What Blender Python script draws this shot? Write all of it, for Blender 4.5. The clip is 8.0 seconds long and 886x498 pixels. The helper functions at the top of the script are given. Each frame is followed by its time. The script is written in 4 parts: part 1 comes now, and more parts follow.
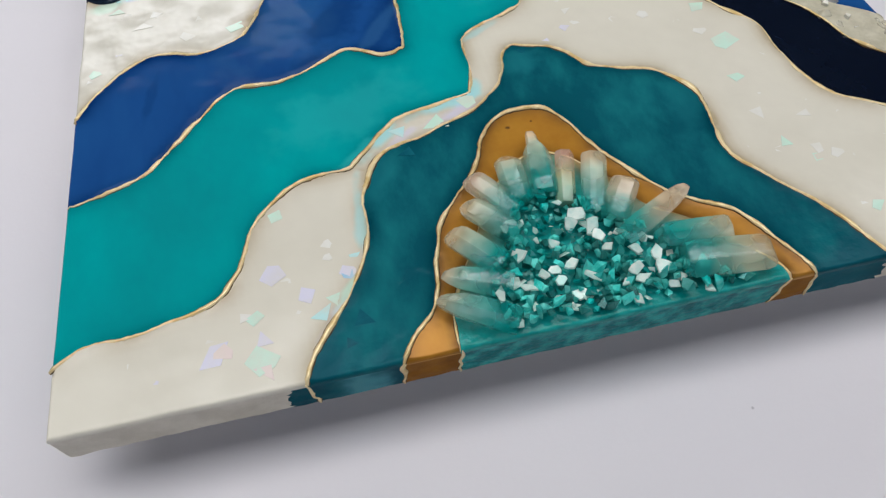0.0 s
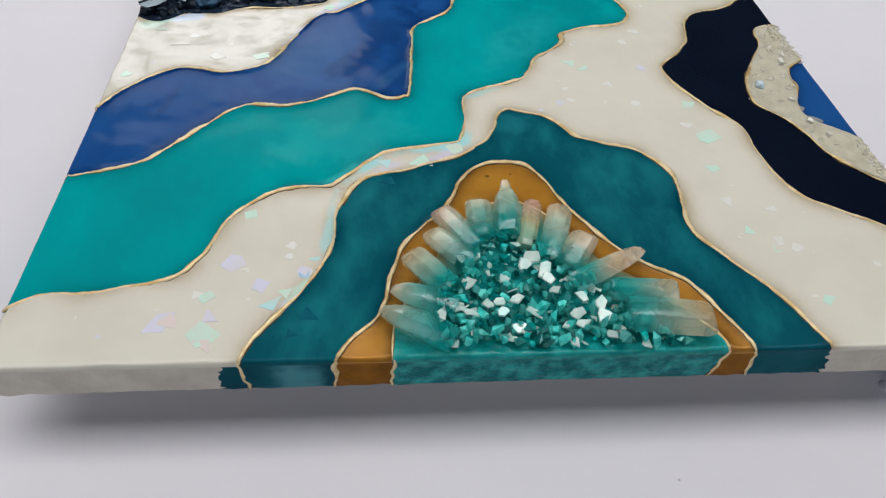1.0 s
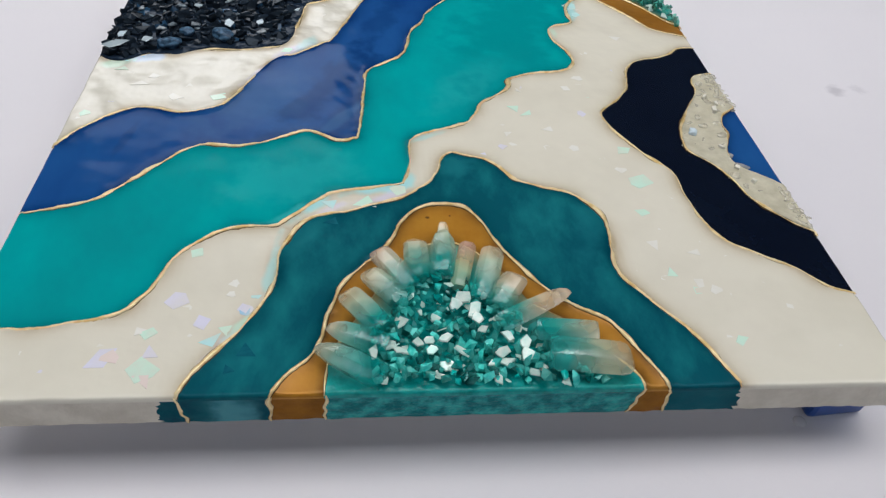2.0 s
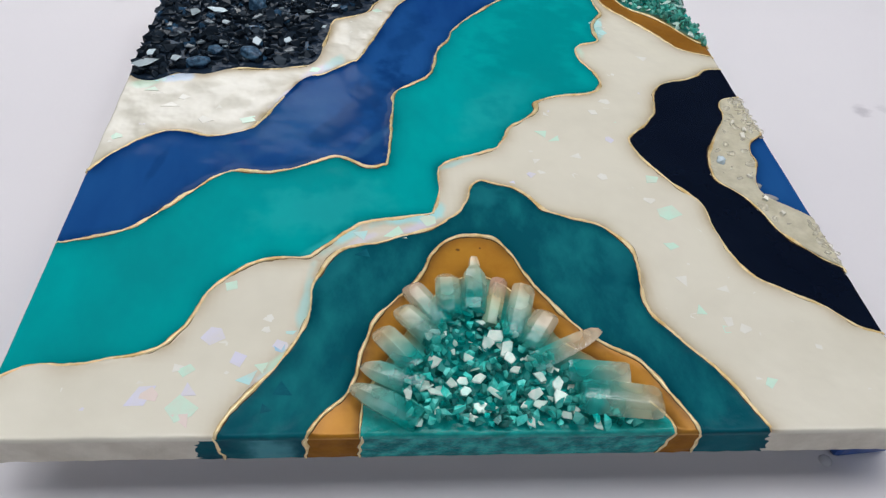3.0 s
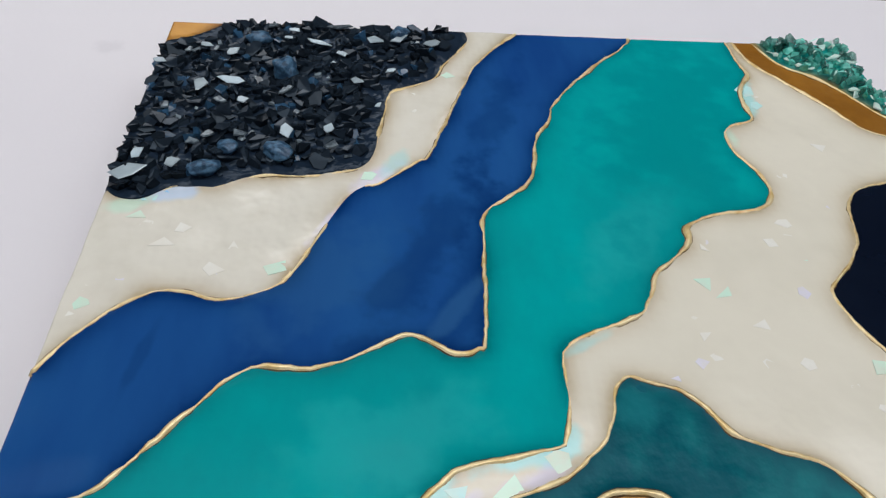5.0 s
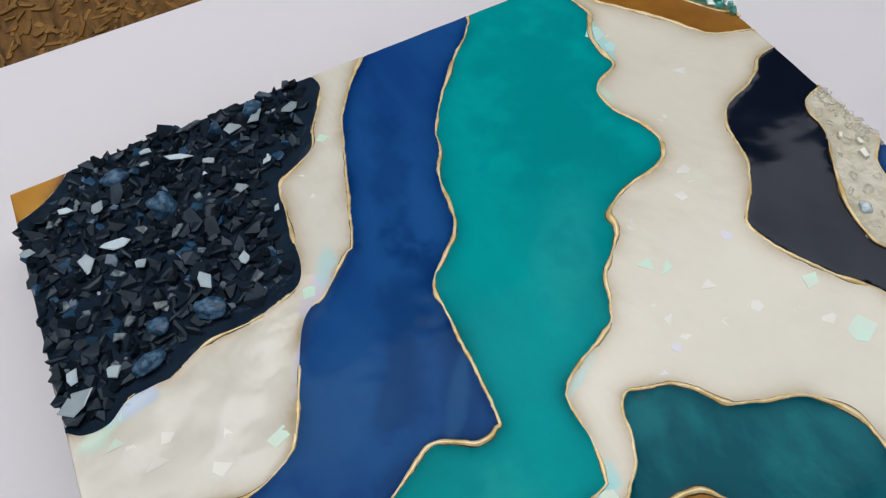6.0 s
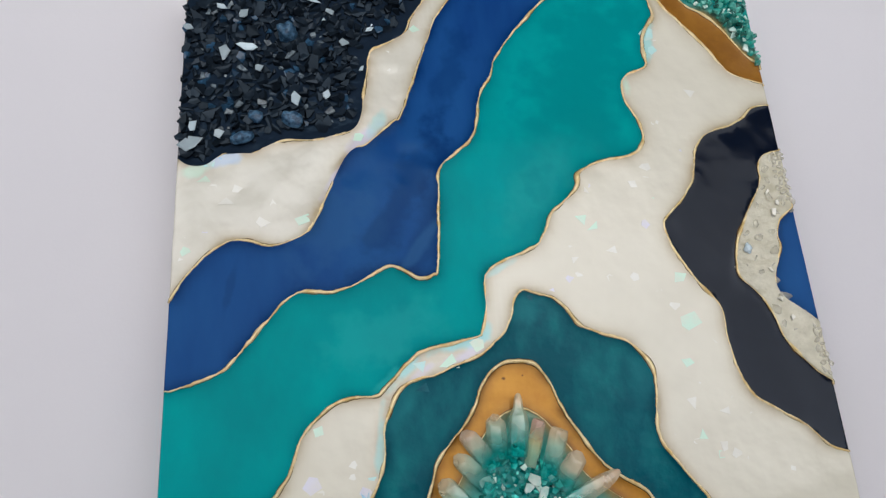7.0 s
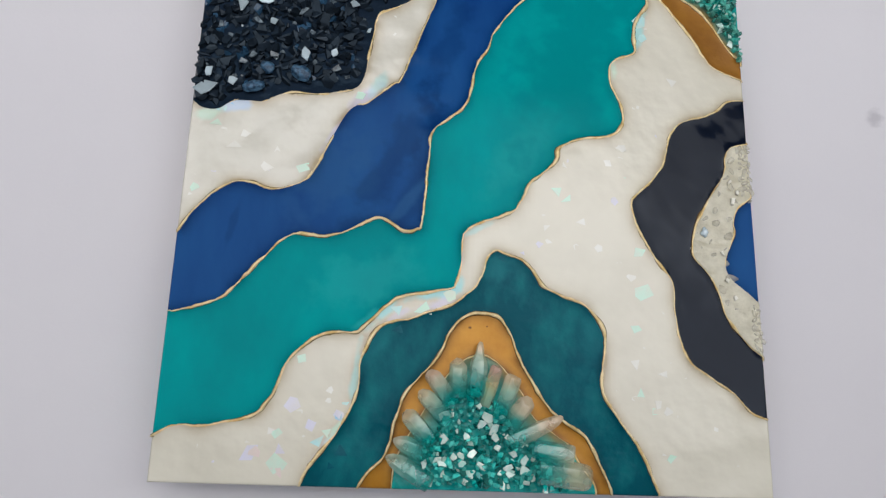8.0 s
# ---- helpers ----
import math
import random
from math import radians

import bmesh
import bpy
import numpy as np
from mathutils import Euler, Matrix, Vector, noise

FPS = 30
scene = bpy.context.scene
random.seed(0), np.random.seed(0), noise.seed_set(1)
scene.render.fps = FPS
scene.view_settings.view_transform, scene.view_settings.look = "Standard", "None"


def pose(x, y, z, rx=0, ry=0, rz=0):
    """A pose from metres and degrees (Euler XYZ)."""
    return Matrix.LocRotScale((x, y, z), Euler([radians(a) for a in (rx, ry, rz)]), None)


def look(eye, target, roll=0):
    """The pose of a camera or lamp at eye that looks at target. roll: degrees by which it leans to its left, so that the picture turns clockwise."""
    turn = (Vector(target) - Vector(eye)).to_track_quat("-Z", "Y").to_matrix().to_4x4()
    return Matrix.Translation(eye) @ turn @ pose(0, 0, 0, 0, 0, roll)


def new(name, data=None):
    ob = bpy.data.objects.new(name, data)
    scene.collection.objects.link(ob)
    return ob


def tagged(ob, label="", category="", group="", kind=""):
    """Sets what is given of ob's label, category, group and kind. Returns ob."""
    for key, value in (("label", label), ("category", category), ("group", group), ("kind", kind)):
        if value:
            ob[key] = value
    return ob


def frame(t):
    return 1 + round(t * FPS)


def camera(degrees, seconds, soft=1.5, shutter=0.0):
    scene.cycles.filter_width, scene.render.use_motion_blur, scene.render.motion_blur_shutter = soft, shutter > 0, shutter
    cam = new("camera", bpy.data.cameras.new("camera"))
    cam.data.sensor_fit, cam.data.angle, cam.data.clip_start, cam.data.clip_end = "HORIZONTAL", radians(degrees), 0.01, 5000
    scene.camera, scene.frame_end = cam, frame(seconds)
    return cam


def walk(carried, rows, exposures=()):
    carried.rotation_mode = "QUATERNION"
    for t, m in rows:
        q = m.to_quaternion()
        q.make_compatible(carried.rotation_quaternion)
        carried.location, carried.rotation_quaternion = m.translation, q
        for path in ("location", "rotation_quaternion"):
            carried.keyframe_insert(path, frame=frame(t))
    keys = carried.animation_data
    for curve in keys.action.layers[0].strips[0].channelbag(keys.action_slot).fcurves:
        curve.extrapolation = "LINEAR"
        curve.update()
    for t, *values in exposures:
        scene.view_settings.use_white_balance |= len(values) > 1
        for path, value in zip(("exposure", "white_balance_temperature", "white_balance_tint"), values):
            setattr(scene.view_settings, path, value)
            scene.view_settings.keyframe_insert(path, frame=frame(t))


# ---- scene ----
from mathutils import geometry

# ---- camera and walk ----
# The painting's front lower corner is the origin in x and y; TOP is the height of its face.
TOP = 0.7905
cam = camera(64.1, 8.0, 1.3)
ROWS = [
    (0.0, 0.1256, -0.1126, 0.2393, 33.88, 1.8, -12.73),
    (0.2, 0.1271, -0.1307, 0.2294, 36.94, 0.59, -9.09),
    (0.3, 0.1264, -0.135, 0.2285, 37.65, -0.59, -7.51),
    (0.5, 0.1323, -0.1343, 0.2253, 39.72, -1.83, -5.38),
    (0.7, 0.1389, -0.1403, 0.2236, 42.03, -2.63, -4.15),
    (0.8, 0.1449, -0.1448, 0.2277, 42.29, -2.37, -3.68),
    (1.0, 0.149, -0.1524, 0.2253, 42.94, -2.71, -3.61),
    (1.2, 0.1587, -0.1597, 0.2231, 43.47, -3.39, -3.04),
    (1.5, 0.1699, -0.1612, 0.2314, 43.94, -4.33, -3.32),
    (1.7, 0.1704, -0.1602, 0.2355, 44.83, -4.2, -4.16),
    (2.8, 0.1564, -0.1534, 0.2625, 44.18, -4.37, -3.73),
    (3.0, 0.1559, -0.1422, 0.2615, 43.43, -4.39, -3.18),
    (3.1, 0.1582, -0.1387, 0.2605, 43.13, -4.11, -2.62),
    (3.2, 0.1573, -0.135, 0.2545, 43.25, -4.26, -2.42),
    (3.3, 0.1577, -0.1262, 0.2472, 42.86, -4.41, -2.07),
    (3.4, 0.1536, -0.1141, 0.2402, 42.54, -4.37, -2.65),
    (3.5, 0.1464, -0.0951, 0.2351, 42.09, -4.49, -3.25),
    (3.7, 0.1438, -0.0765, 0.2339, 41.35, -4.82, -2.66),
    (4.0, 0.1499, -0.0563, 0.2254, 41.68, -4.57, -2.21),
    (4.2, 0.1497, -0.0435, 0.2218, 41.21, -4.7, -2.26),
    (4.5, 0.1467, -0.0259, 0.2205, 41.42, -4.03, -1.91),
    (4.7, 0.1383, -0.0085, 0.2212, 41.83, -3.71, -1.73),
    (5.8, 0.1091, 0.0923, 0.2599, 35.87, 1.05, -18.77),
    (6.0, 0.1116, 0.0988, 0.2842, 30.86, 2.45, -27.25),
    (6.2, 0.1189, 0.085, 0.3134, 29.36, -0.23, -20.84),
    (6.3, 0.1312, 0.081, 0.33, 28.34, -0.56, -16.73),
    (6.5, 0.1309, 0.0754, 0.3669, 25.14, -2.58, -10.78),
    (6.7, 0.1279, 0.0626, 0.388, 21.63, -3.23, -6.7),
    (7.0, 0.1281, 0.0565, 0.422, 17.27, -4.1, -3.17),
    (7.2, 0.129, 0.0525, 0.4406, 15.68, -5.43, -0.16),
    (7.5, 0.1366, 0.0523, 0.459, 14.42, -5.24, 0.86),
    (8.0, 0.1354, 0.0544, 0.4698, 12.06, -5.54, 2.19),
]
walk(cam, [(t, pose(x, y, TOP + z, rx, ry, rz)) for t, x, y, z, rx, ry, rz in ROWS],
     exposures=[(0.0, 0.9), (1.7, 0.91), (3.0, 0.96), (3.6, 0.9), (4.5, 0.88), (5.9, 0.74), (6.5, 0.74), (8.0, 0.69)])

# ---- world and sun: a bright overcast sky, highest overhead ----
world = bpy.data.worlds.new("overcast")
scene.world = world
world.use_nodes = True
wn, wl = world.node_tree.nodes, world.node_tree.links
sky = wn.new("ShaderNodeTexSky")
sky.sky_type = "NISHITA"
sky.sun_disc = False
sky.sun_elevation = radians(62)
sky.sun_rotation = radians(20)
sky.dust_density = 1.5
grey = wn.new("ShaderNodeHueSaturation")
grey.inputs["Saturation"].default_value = 0.35
wl.new(sky.outputs[0], grey.inputs["Color"])
# soft clouds
cover = wn.new("ShaderNodeTexNoise")
cover.inputs["Scale"].default_value, cover.inputs["Detail"].default_value = 3.2, 6.0
aim = wn.new("ShaderNodeTexCoord")
wl.new(aim.outputs["Generated"], cover.inputs["Vector"])
thick = wn.new("ShaderNodeMapRange")
thick.inputs["From Min"].default_value, thick.inputs["From Max"].default_value = 0.40, 0.60
thick.inputs["To Min"].default_value, thick.inputs["To Max"].default_value = 0.4, 1.5
wl.new(cover.outputs["Fac"], thick.inputs["Value"])
clouds = wn.new("ShaderNodeVectorMath")
clouds.operation = "SCALE"
wl.new(grey.outputs[0], clouds.inputs[0])
wl.new(thick.outputs["Result"], clouds.inputs["Scale"])
wl.new(clouds.outputs[0], wn["Background"].inputs["Color"])
wn["Background"].inputs["Strength"].default_value = 0.15
sun = new("sun", bpy.data.lights.new("sun", "SUN"))
sun.data.energy, sun.data.angle, sun.data.color = 1.9, radians(110), (1.0, 0.965, 0.92)
sun.matrix_world = look((0.6, 1.4, 4.0), (0.2, 0.2, 0.8))

# ---- materials ----


def material(name, base, rough=0.4, metal=0.0, coat=0.0, alt=None, scale=40.0, mix=0.5, bump=0.0, bump_scale=150.0,
             detail=4.0, ramp=(0.35, 0.65), per_object=0.0, transmission=0.0, ior=1.5, specular=0.5, subsurface=0.0, alpha=1.0, stretch=None, rim_tint=None, tint=(1.0, 1.0, 1.0)):
    """A node material: two-scale colour variation between base and alt, fine relief, and a clear coat."""
    m = bpy.data.materials.new(name)
    m.use_nodes = True
    n, l = m.node_tree.nodes, m.node_tree.links
    p = n["Principled BSDF"]
    p.inputs["Roughness"].default_value = rough
    p.inputs["Metallic"].default_value = metal
    p.inputs["Coat Weight"].default_value = coat
    p.inputs["Coat Roughness"].default_value = 0.04
    p.inputs["Transmission Weight"].default_value = transmission
    p.inputs["IOR"].default_value = ior
    p.inputs["Specular IOR Level"].default_value = specular
    p.inputs["Subsurface Weight"].default_value = subsurface
    p.inputs["Alpha"].default_value = alpha
    p.inputs["Specular Tint"].default_value = (*tint, 1)
    p.inputs["Subsurface Radius"].default_value = (0.004, 0.003, 0.002)
    geo = n.new("ShaderNodeNewGeometry")
    alt = alt or tuple(c * 0.8 for c in base)
    big = n.new("ShaderNodeTexNoise")
    big.inputs["Scale"].default_value = scale
    big.inputs["Detail"].default_value = detail
    big.inputs["Roughness"].default_value = 0.6
    if stretch:
        drawn = n.new("ShaderNodeMapping")
        drawn.inputs["Rotation"].default_value = (0, 0, radians(stretch[0]))
        drawn.inputs["Scale"].default_value = (1, stretch[1], 1)
        l.new(geo.outputs["Position"], drawn.inputs["Vector"])
        l.new(drawn.outputs["Vector"], big.inputs["Vector"])
    else:
        l.new(geo.outputs["Position"], big.inputs["Vector"])
    edge = n.new("ShaderNodeMapRange")
    edge.inputs["From Min"].default_value, edge.inputs["From Max"].default_value = ramp
    edge.inputs["To Max"].default_value = mix
    l.new(big.outputs["Fac"], edge.inputs["Value"])
    blend = n.new("ShaderNodeMix")
    blend.data_type = "RGBA"
    blend.inputs["A"].default_value = (*base, 1)
    blend.inputs["B"].default_value = (*alt, 1)
    l.new(edge.outputs["Result"], blend.inputs["Factor"])
    colour = blend.outputs["Result"]
    if per_object:
        info = n.new("ShaderNodeObjectInfo")
        hsv = n.new("ShaderNodeHueSaturation")
        value = n.new("ShaderNodeMapRange")
        value.inputs["To Min"].default_value, value.inputs["To Max"].default_value = 1 - per_object, 1 + per_object
        l.new(info.outputs["Random"], value.inputs["Value"])
        l.new(value.outputs["Result"], hsv.inputs["Value"])
        l.new(colour, hsv.inputs["Color"])
        colour = hsv.outputs["Color"]
    # second colour, mixed in towards the field's rim
    if rim_tint:
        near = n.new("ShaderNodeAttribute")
        near.attribute_name = "rim_tint"
        rim_fade = n.new("ShaderNodeMix")
        rim_fade.data_type = "RGBA"
        rim_fade.inputs["B"].default_value = (*rim_tint, 1)
        l.new(near.outputs["Fac"], rim_fade.inputs["Factor"])
        l.new(colour, rim_fade.inputs["A"])
        colour = rim_fade.outputs["Result"]
    l.new(colour, p.inputs["Base Color"])
    if bump:
        fine = n.new("ShaderNodeTexNoise")
        fine.inputs["Scale"].default_value = bump_scale
        fine.inputs["Detail"].default_value = 3.0
        l.new(geo.outputs["Position"], fine.inputs["Vector"])
        relief = n.new("ShaderNodeBump")
        relief.inputs["Strength"].default_value = 1.0
        relief.inputs["Distance"].default_value = bump
        l.new(fine.outputs["Fac"], relief.inputs["Height"])
        l.new(relief.outputs["Normal"], p.inputs["Normal"])
        if coat:
            l.new(relief.outputs["Normal"], p.inputs["Coat Normal"])
    return m


def quartz_material(name, foot, body, tip, clear=0.64):
    """Milky quartz: pigment at its foot, pale along its body, tinted at its tip, with veils inside."""
    m = material(name, body, 0.08, bump=0.00025, bump_scale=170, transmission=0.2, ior=1.5, specular=1.0, alpha=clear)
    n, l = m.node_tree.nodes, m.node_tree.links
    way = n.new("ShaderNodeAttribute")
    way.attribute_name = "along"
    geo = n.new("ShaderNodeNewGeometry")
    veil = n.new("ShaderNodeTexNoise")
    veil.inputs["Scale"].default_value, veil.inputs["Detail"].default_value = 90, 2
    l.new(geo.outputs["Position"], veil.inputs["Vector"])
    sway = n.new("ShaderNodeMath")
    sway.operation = "MULTIPLY_ADD"
    sway.inputs[1].default_value, sway.inputs[2].default_value = 0.5, -0.25
    l.new(veil.outputs["Fac"], sway.inputs[0])
    place = n.new("ShaderNodeMath")
    l.new(way.outputs["Fac"], place.inputs[0])
    l.new(sway.outputs[0], place.inputs[1])
    ramp = n.new("ShaderNodeValToRGB")
    stops = ramp.color_ramp.elements
    stops[0].position, stops[0].color = 0.22, (*foot, 1)
    stops[1].position, stops[1].color = 0.56, (*body, 1)
    for at, tone in ((0.44, tuple(0.5 * (a + b) for a, b in zip(foot, body))), (0.79, tuple(0.5 * (a + b) for a, b in zip(tip, body))), (0.93, tip)):
        stops.new(at).color = (*tone, 1)
    l.new(place.outputs[0], ramp.inputs["Fac"])
    l.new(ramp.outputs["Color"], n["Principled BSDF"].inputs["Base Color"])
    # milky veins drawn out between clear glassy stretches
    milk = n.new("ShaderNodeTexNoise")
    milk.inputs["Scale"].default_value, milk.inputs["Detail"].default_value = 75, 1
    l.new(geo.outputs["Position"], milk.inputs["Vector"])
    dense = n.new("ShaderNodeMapRange")
    dense.inputs["From Min"].default_value, dense.inputs["From Max"].default_value = 0.40, 0.60
    dense.inputs["To Min"].default_value, dense.inputs["To Max"].default_value = clear - 0.26, clear + 0.08
    l.new(milk.outputs["Fac"], dense.inputs["Value"])
    l.new(dense.outputs["Result"], n["Principled BSDF"].inputs["Alpha"])
    return m


def strand_material():
    """Wood strands that differ in tone from one to the next, with grain along them."""
    m = material("wood_strands", (0.29, 0.15, 0.032), 0.5, alt=(0.19, 0.09, 0.018), scale=160, mix=0.9, bump=0.0004, bump_scale=400, specular=0.25)
    n, l = m.node_tree.nodes, m.node_tree.links
    p = n["Principled BSDF"]
    before = p.inputs["Base Color"].links[0].from_socket
    geo = n.new("ShaderNodeNewGeometry")
    tone = n.new("ShaderNodeMapRange")
    tone.inputs["To Min"].default_value, tone.inputs["To Max"].default_value = 0.6, 1.05
    l.new(geo.outputs["Random Per Island"], tone.inputs["Value"])
    hsv = n.new("ShaderNodeHueSaturation")
    l.new(tone.outputs["Result"], hsv.inputs["Value"])
    l.new(before, hsv.inputs["Color"])
    l.new(hsv.outputs["Color"], p.inputs["Base Color"])
    return m


# teal, deep teal and blue get darker along the gold lines
M_TEAL = material("teal_resin", (0.0, 0.39, 0.39), 0.12, alt=(0.003, 0.285, 0.30), scale=12, mix=0.95, detail=6, bump=0.00005, bump_scale=60, specular=0.03, rim_tint=(0.0, 0.14, 0.16), stretch=(30, 0.6), tint=(0.4, 0.9, 1.0))
M_DEEP = material("deep_teal_resin", (0.004, 0.090, 0.121), 0.15, alt=(0.012, 0.20, 0.22), scale=45, mix=0.9, bump=0.0004, bump_scale=120, detail=12, specular=0.1, ramp=(0.44, 0.74), stretch=(-50, 0.55), rim_tint=(0.0, 0.045, 0.07), tint=(0.4, 0.8, 1.0))
# the paler patches put soft cloud reflections into the blue
M_BLUE = material("blue_resin", (0.008, 0.056, 0.225), 0.10, alt=(0.019, 0.115, 0.335), scale=12, mix=0.75, detail=5, bump=0.00005, bump_scale=45, specular=0.06, stretch=(-58, 0.35), rim_tint=(0.0, 0.018, 0.10), ramp=(0.36, 0.66), tint=(0.5, 0.8, 1.0))
M_NAVY = material("navy_resin", (0.003, 0.006, 0.016), 0.1, alt=(0.006, 0.011, 0.024), scale=30, bump=0.0001, bump_scale=45, specular=0.17, tint=(0.85, 0.92, 1.0))
# paler than the other navy: grey reflection haze is put into its base
M_NAVYBED = material("navy_bed_resin", (0.010, 0.019, 0.034), 0.05, alt=(0.019, 0.032, 0.054), scale=60, bump=0.0010, bump_scale=120, specular=0.08, tint=(0.45, 0.75, 1.0))
# both whites turn browner towards the gold lines
M_PEARL = material("pearl_white_resin", (0.805, 0.77, 0.648), 0.20, alt=(0.73, 0.695, 0.575), scale=22, mix=0.7, detail=3, bump=0.0007, bump_scale=48, specular=0.55, ramp=(0.45, 0.7), rim_tint=(0.46, 0.355, 0.20))
M_SHELL = material("shell_white_resin", (0.78, 0.755, 0.66), 0.18, alt=(0.71, 0.68, 0.58), scale=60, mix=0.7, detail=3, bump=0.0018, bump_scale=38, specular=0.55, ramp=(0.45, 0.7), rim_tint=(0.46, 0.355, 0.20))
# ochre darkens at its borders; shade beside the crystals is in this colour
M_OCHRE = material("gold_ochre_resin", (0.57, 0.275, 0.032), 0.3, metal=0.2, alt=(0.45, 0.19, 0.016), scale=50, mix=0.8, bump=0.0003, bump_scale=90, specular=0.3, rim_tint=(0.09, 0.032, 0.005))
M_RUST = material("brown_ochre_resin", (0.36, 0.155, 0.02), 0.3, metal=0.1, alt=(0.25, 0.10, 0.012), scale=60, mix=0.8, bump=0.0003, specular=0.3)
M_GOLD = material("gold_paint", (0.88, 0.72, 0.41), 0.36, metal=0.35, alt=(0.68, 0.48, 0.18), scale=110, mix=0.9, bump=0.0004, bump_scale=350, ramp=(0.44, 0.62))
M_BEADRIM = material("brown_rim", (0.05, 0.025, 0.010), 0.5, alt=(0.17, 0.095, 0.03), scale=110, mix=0.9, specular=0.15)
# ochre pigment seeps into the aqua bed from its border
M_AQUA = material("aqua_resin", (0.0, 0.23, 0.22), 0.12, alt=(0.02, 0.45, 0.42), scale=90, mix=0.9, bump=0.0009, bump_scale=220, specular=0.2, rim_tint=(0.40, 0.22, 0.05))
M_AQUAEDGE = material("aqua_edge_resin", (0.0, 0.17, 0.185), 0.4, alt=(0.04, 0.46, 0.44), scale=130, mix=0.95, bump=0.0009, bump_scale=330, specular=0.1, ramp=(0.42, 0.62), detail=12, stretch=(0, 2.0))
# deep teal and ochre front edges: darker copies with the edge's shade in them
M_DEEPEDGE = material("dark_teal_edge", (0.002, 0.062, 0.095), 0.5, alt=(0.006, 0.13, 0.16), scale=60, mix=0.9, bump=0.0003, bump_scale=200, specular=0.03, detail=8)
M_SHADED_OCHRE = material("shaded_ochre_edge", (0.36, 0.15, 0.018), 0.5, alt=(0.20, 0.075, 0.008), scale=70, mix=0.9, bump=0.0004, bump_scale=200, specular=0.05, detail=8)
M_SIDE = material("off_white_edge", (0.74, 0.69, 0.58), 0.5, alt=(0.58, 0.53, 0.43), scale=60, mix=0.9, bump=0.0005, bump_scale=250, detail=8, specular=0.3)
M_WOOD = material("bare_wood", (0.45, 0.33, 0.2), 0.7, alt=(0.35, 0.24, 0.13), bump=0.0003)
M_TABLE = material("white_board", (0.79, 0.77, 0.80), 0.6, alt=(0.765, 0.745, 0.78), scale=5, mix=0.8, bump=0.00005, bump_scale=400, specular=0.25)
M_OSB = material("strand_board", (0.17, 0.085, 0.02), 0.6, alt=(0.06, 0.027, 0.007), scale=110, mix=0.9, bump=0.0012, bump_scale=120, detail=10, ramp=(0.42, 0.62), stretch=(20, 0.3), specular=0.2)
M_STRAND = strand_material()
M_WALL = material("dark_surround", (0.035, 0.035, 0.037), 0.9, alt=(0.025, 0.025, 0.027), scale=3, bump=0.002, bump_scale=60, specular=0.1)
M_GROUND = material("ground", (0.16, 0.15, 0.14), 0.9, alt=(0.1, 0.095, 0.09), scale=2, bump=0.003, bump_scale=40)
AQUA_FOOT = (0.0, 0.42, 0.38)
M_QUARTZ = quartz_material("aqua_quartz", AQUA_FOOT, (0.52, 0.77, 0.62), (0.97, 0.80, 0.55))
M_TEALQUARTZ = quartz_material("teal_quartz", AQUA_FOOT, (0.24, 0.64, 0.55), (0.76, 0.74, 0.56))
M_ROSE = quartz_material("pinkish_quartz", (0.03, 0.46, 0.40), (0.84, 0.76, 0.56), (0.95, 0.76, 0.55))
M_LILAC = quartz_material("lilac_quartz", AQUA_FOOT, (0.64, 0.75, 0.59), (0.91, 0.70, 0.55))
M_AMBER = quartz_material("peach_quartz", (0.42, 0.68, 0.48), (0.95, 0.78, 0.42), (0.86, 0.54, 0.44))
M_SMOKE = quartz_material("smoky_beige_quartz", (0.04, 0.48, 0.43), (0.60, 0.66, 0.47), (0.76, 0.66, 0.43))
M_TEALCHIP = material("teal_glass", (0.0, 0.46, 0.41), 0.08, alt=(0.16, 0.74, 0.66), scale=150, mix=0.9, per_object=0.7, specular=0.5, alpha=0.8, tint=(0.6, 1.0, 0.95))
M_PALECHIP = material("silvered_teal_glass", (0.82, 0.93, 0.85), 0.16, metal=0.05, alt=(0.42, 0.76, 0.68), scale=170, mix=0.9, per_object=0.12, bump=0.0002, bump_scale=300, specular=0.7)
M_DARKCHIP = material("dark_teal_glass", (0.0, 0.15, 0.14), 0.05, alt=(0.0, 0.28, 0.26), scale=150, mix=0.9, per_object=0.6, specular=0.9, alpha=0.85, tint=(0.6, 1.0, 0.95))
M_STONE = material("blue_stone", (0.07, 0.16, 0.26), 0.35, alt=(0.012, 0.04, 0.085), scale=330, mix=0.9, bump=0.0008, bump_scale=300, specular=0.35, ramp=(0.42, 0.58))
M_GREENCHIP = material("green_glass", (0.005, 0.26, 0.205), 0.08, alt=(0.20, 0.62, 0.52), scale=150, mix=0.9, per_object=0.75, specular=0.8, alpha=0.7, tint=(0.7, 1.0, 0.95))
M_NAVYCHIP = material("navy_glass", (0.008, 0.0125, 0.019), 0.12, alt=(0.019, 0.030, 0.043), scale=150, per_object=0.5, specular=0.16, tint=(0.6, 0.8, 1.0))
M_BLUECHIP = material("blue_glass", (0.03, 0.085, 0.155), 0.1, alt=(0.010, 0.032, 0.07), scale=200, per_object=0.4, specular=0.4)
M_GREYCHIP = material("silvered_navy_glass", (0.46, 0.56, 0.61), 0.25, metal=0.1, alt=(0.32, 0.40, 0.45), scale=120, per_object=0.35, specular=0.5)
M_DULLCHIP = material("smoky_grey_glass", (0.20, 0.25, 0.28), 0.2, alt=(0.05, 0.07, 0.09), scale=260, mix=0.9, per_object=0.3, specular=0.4, ramp=(0.42, 0.58))
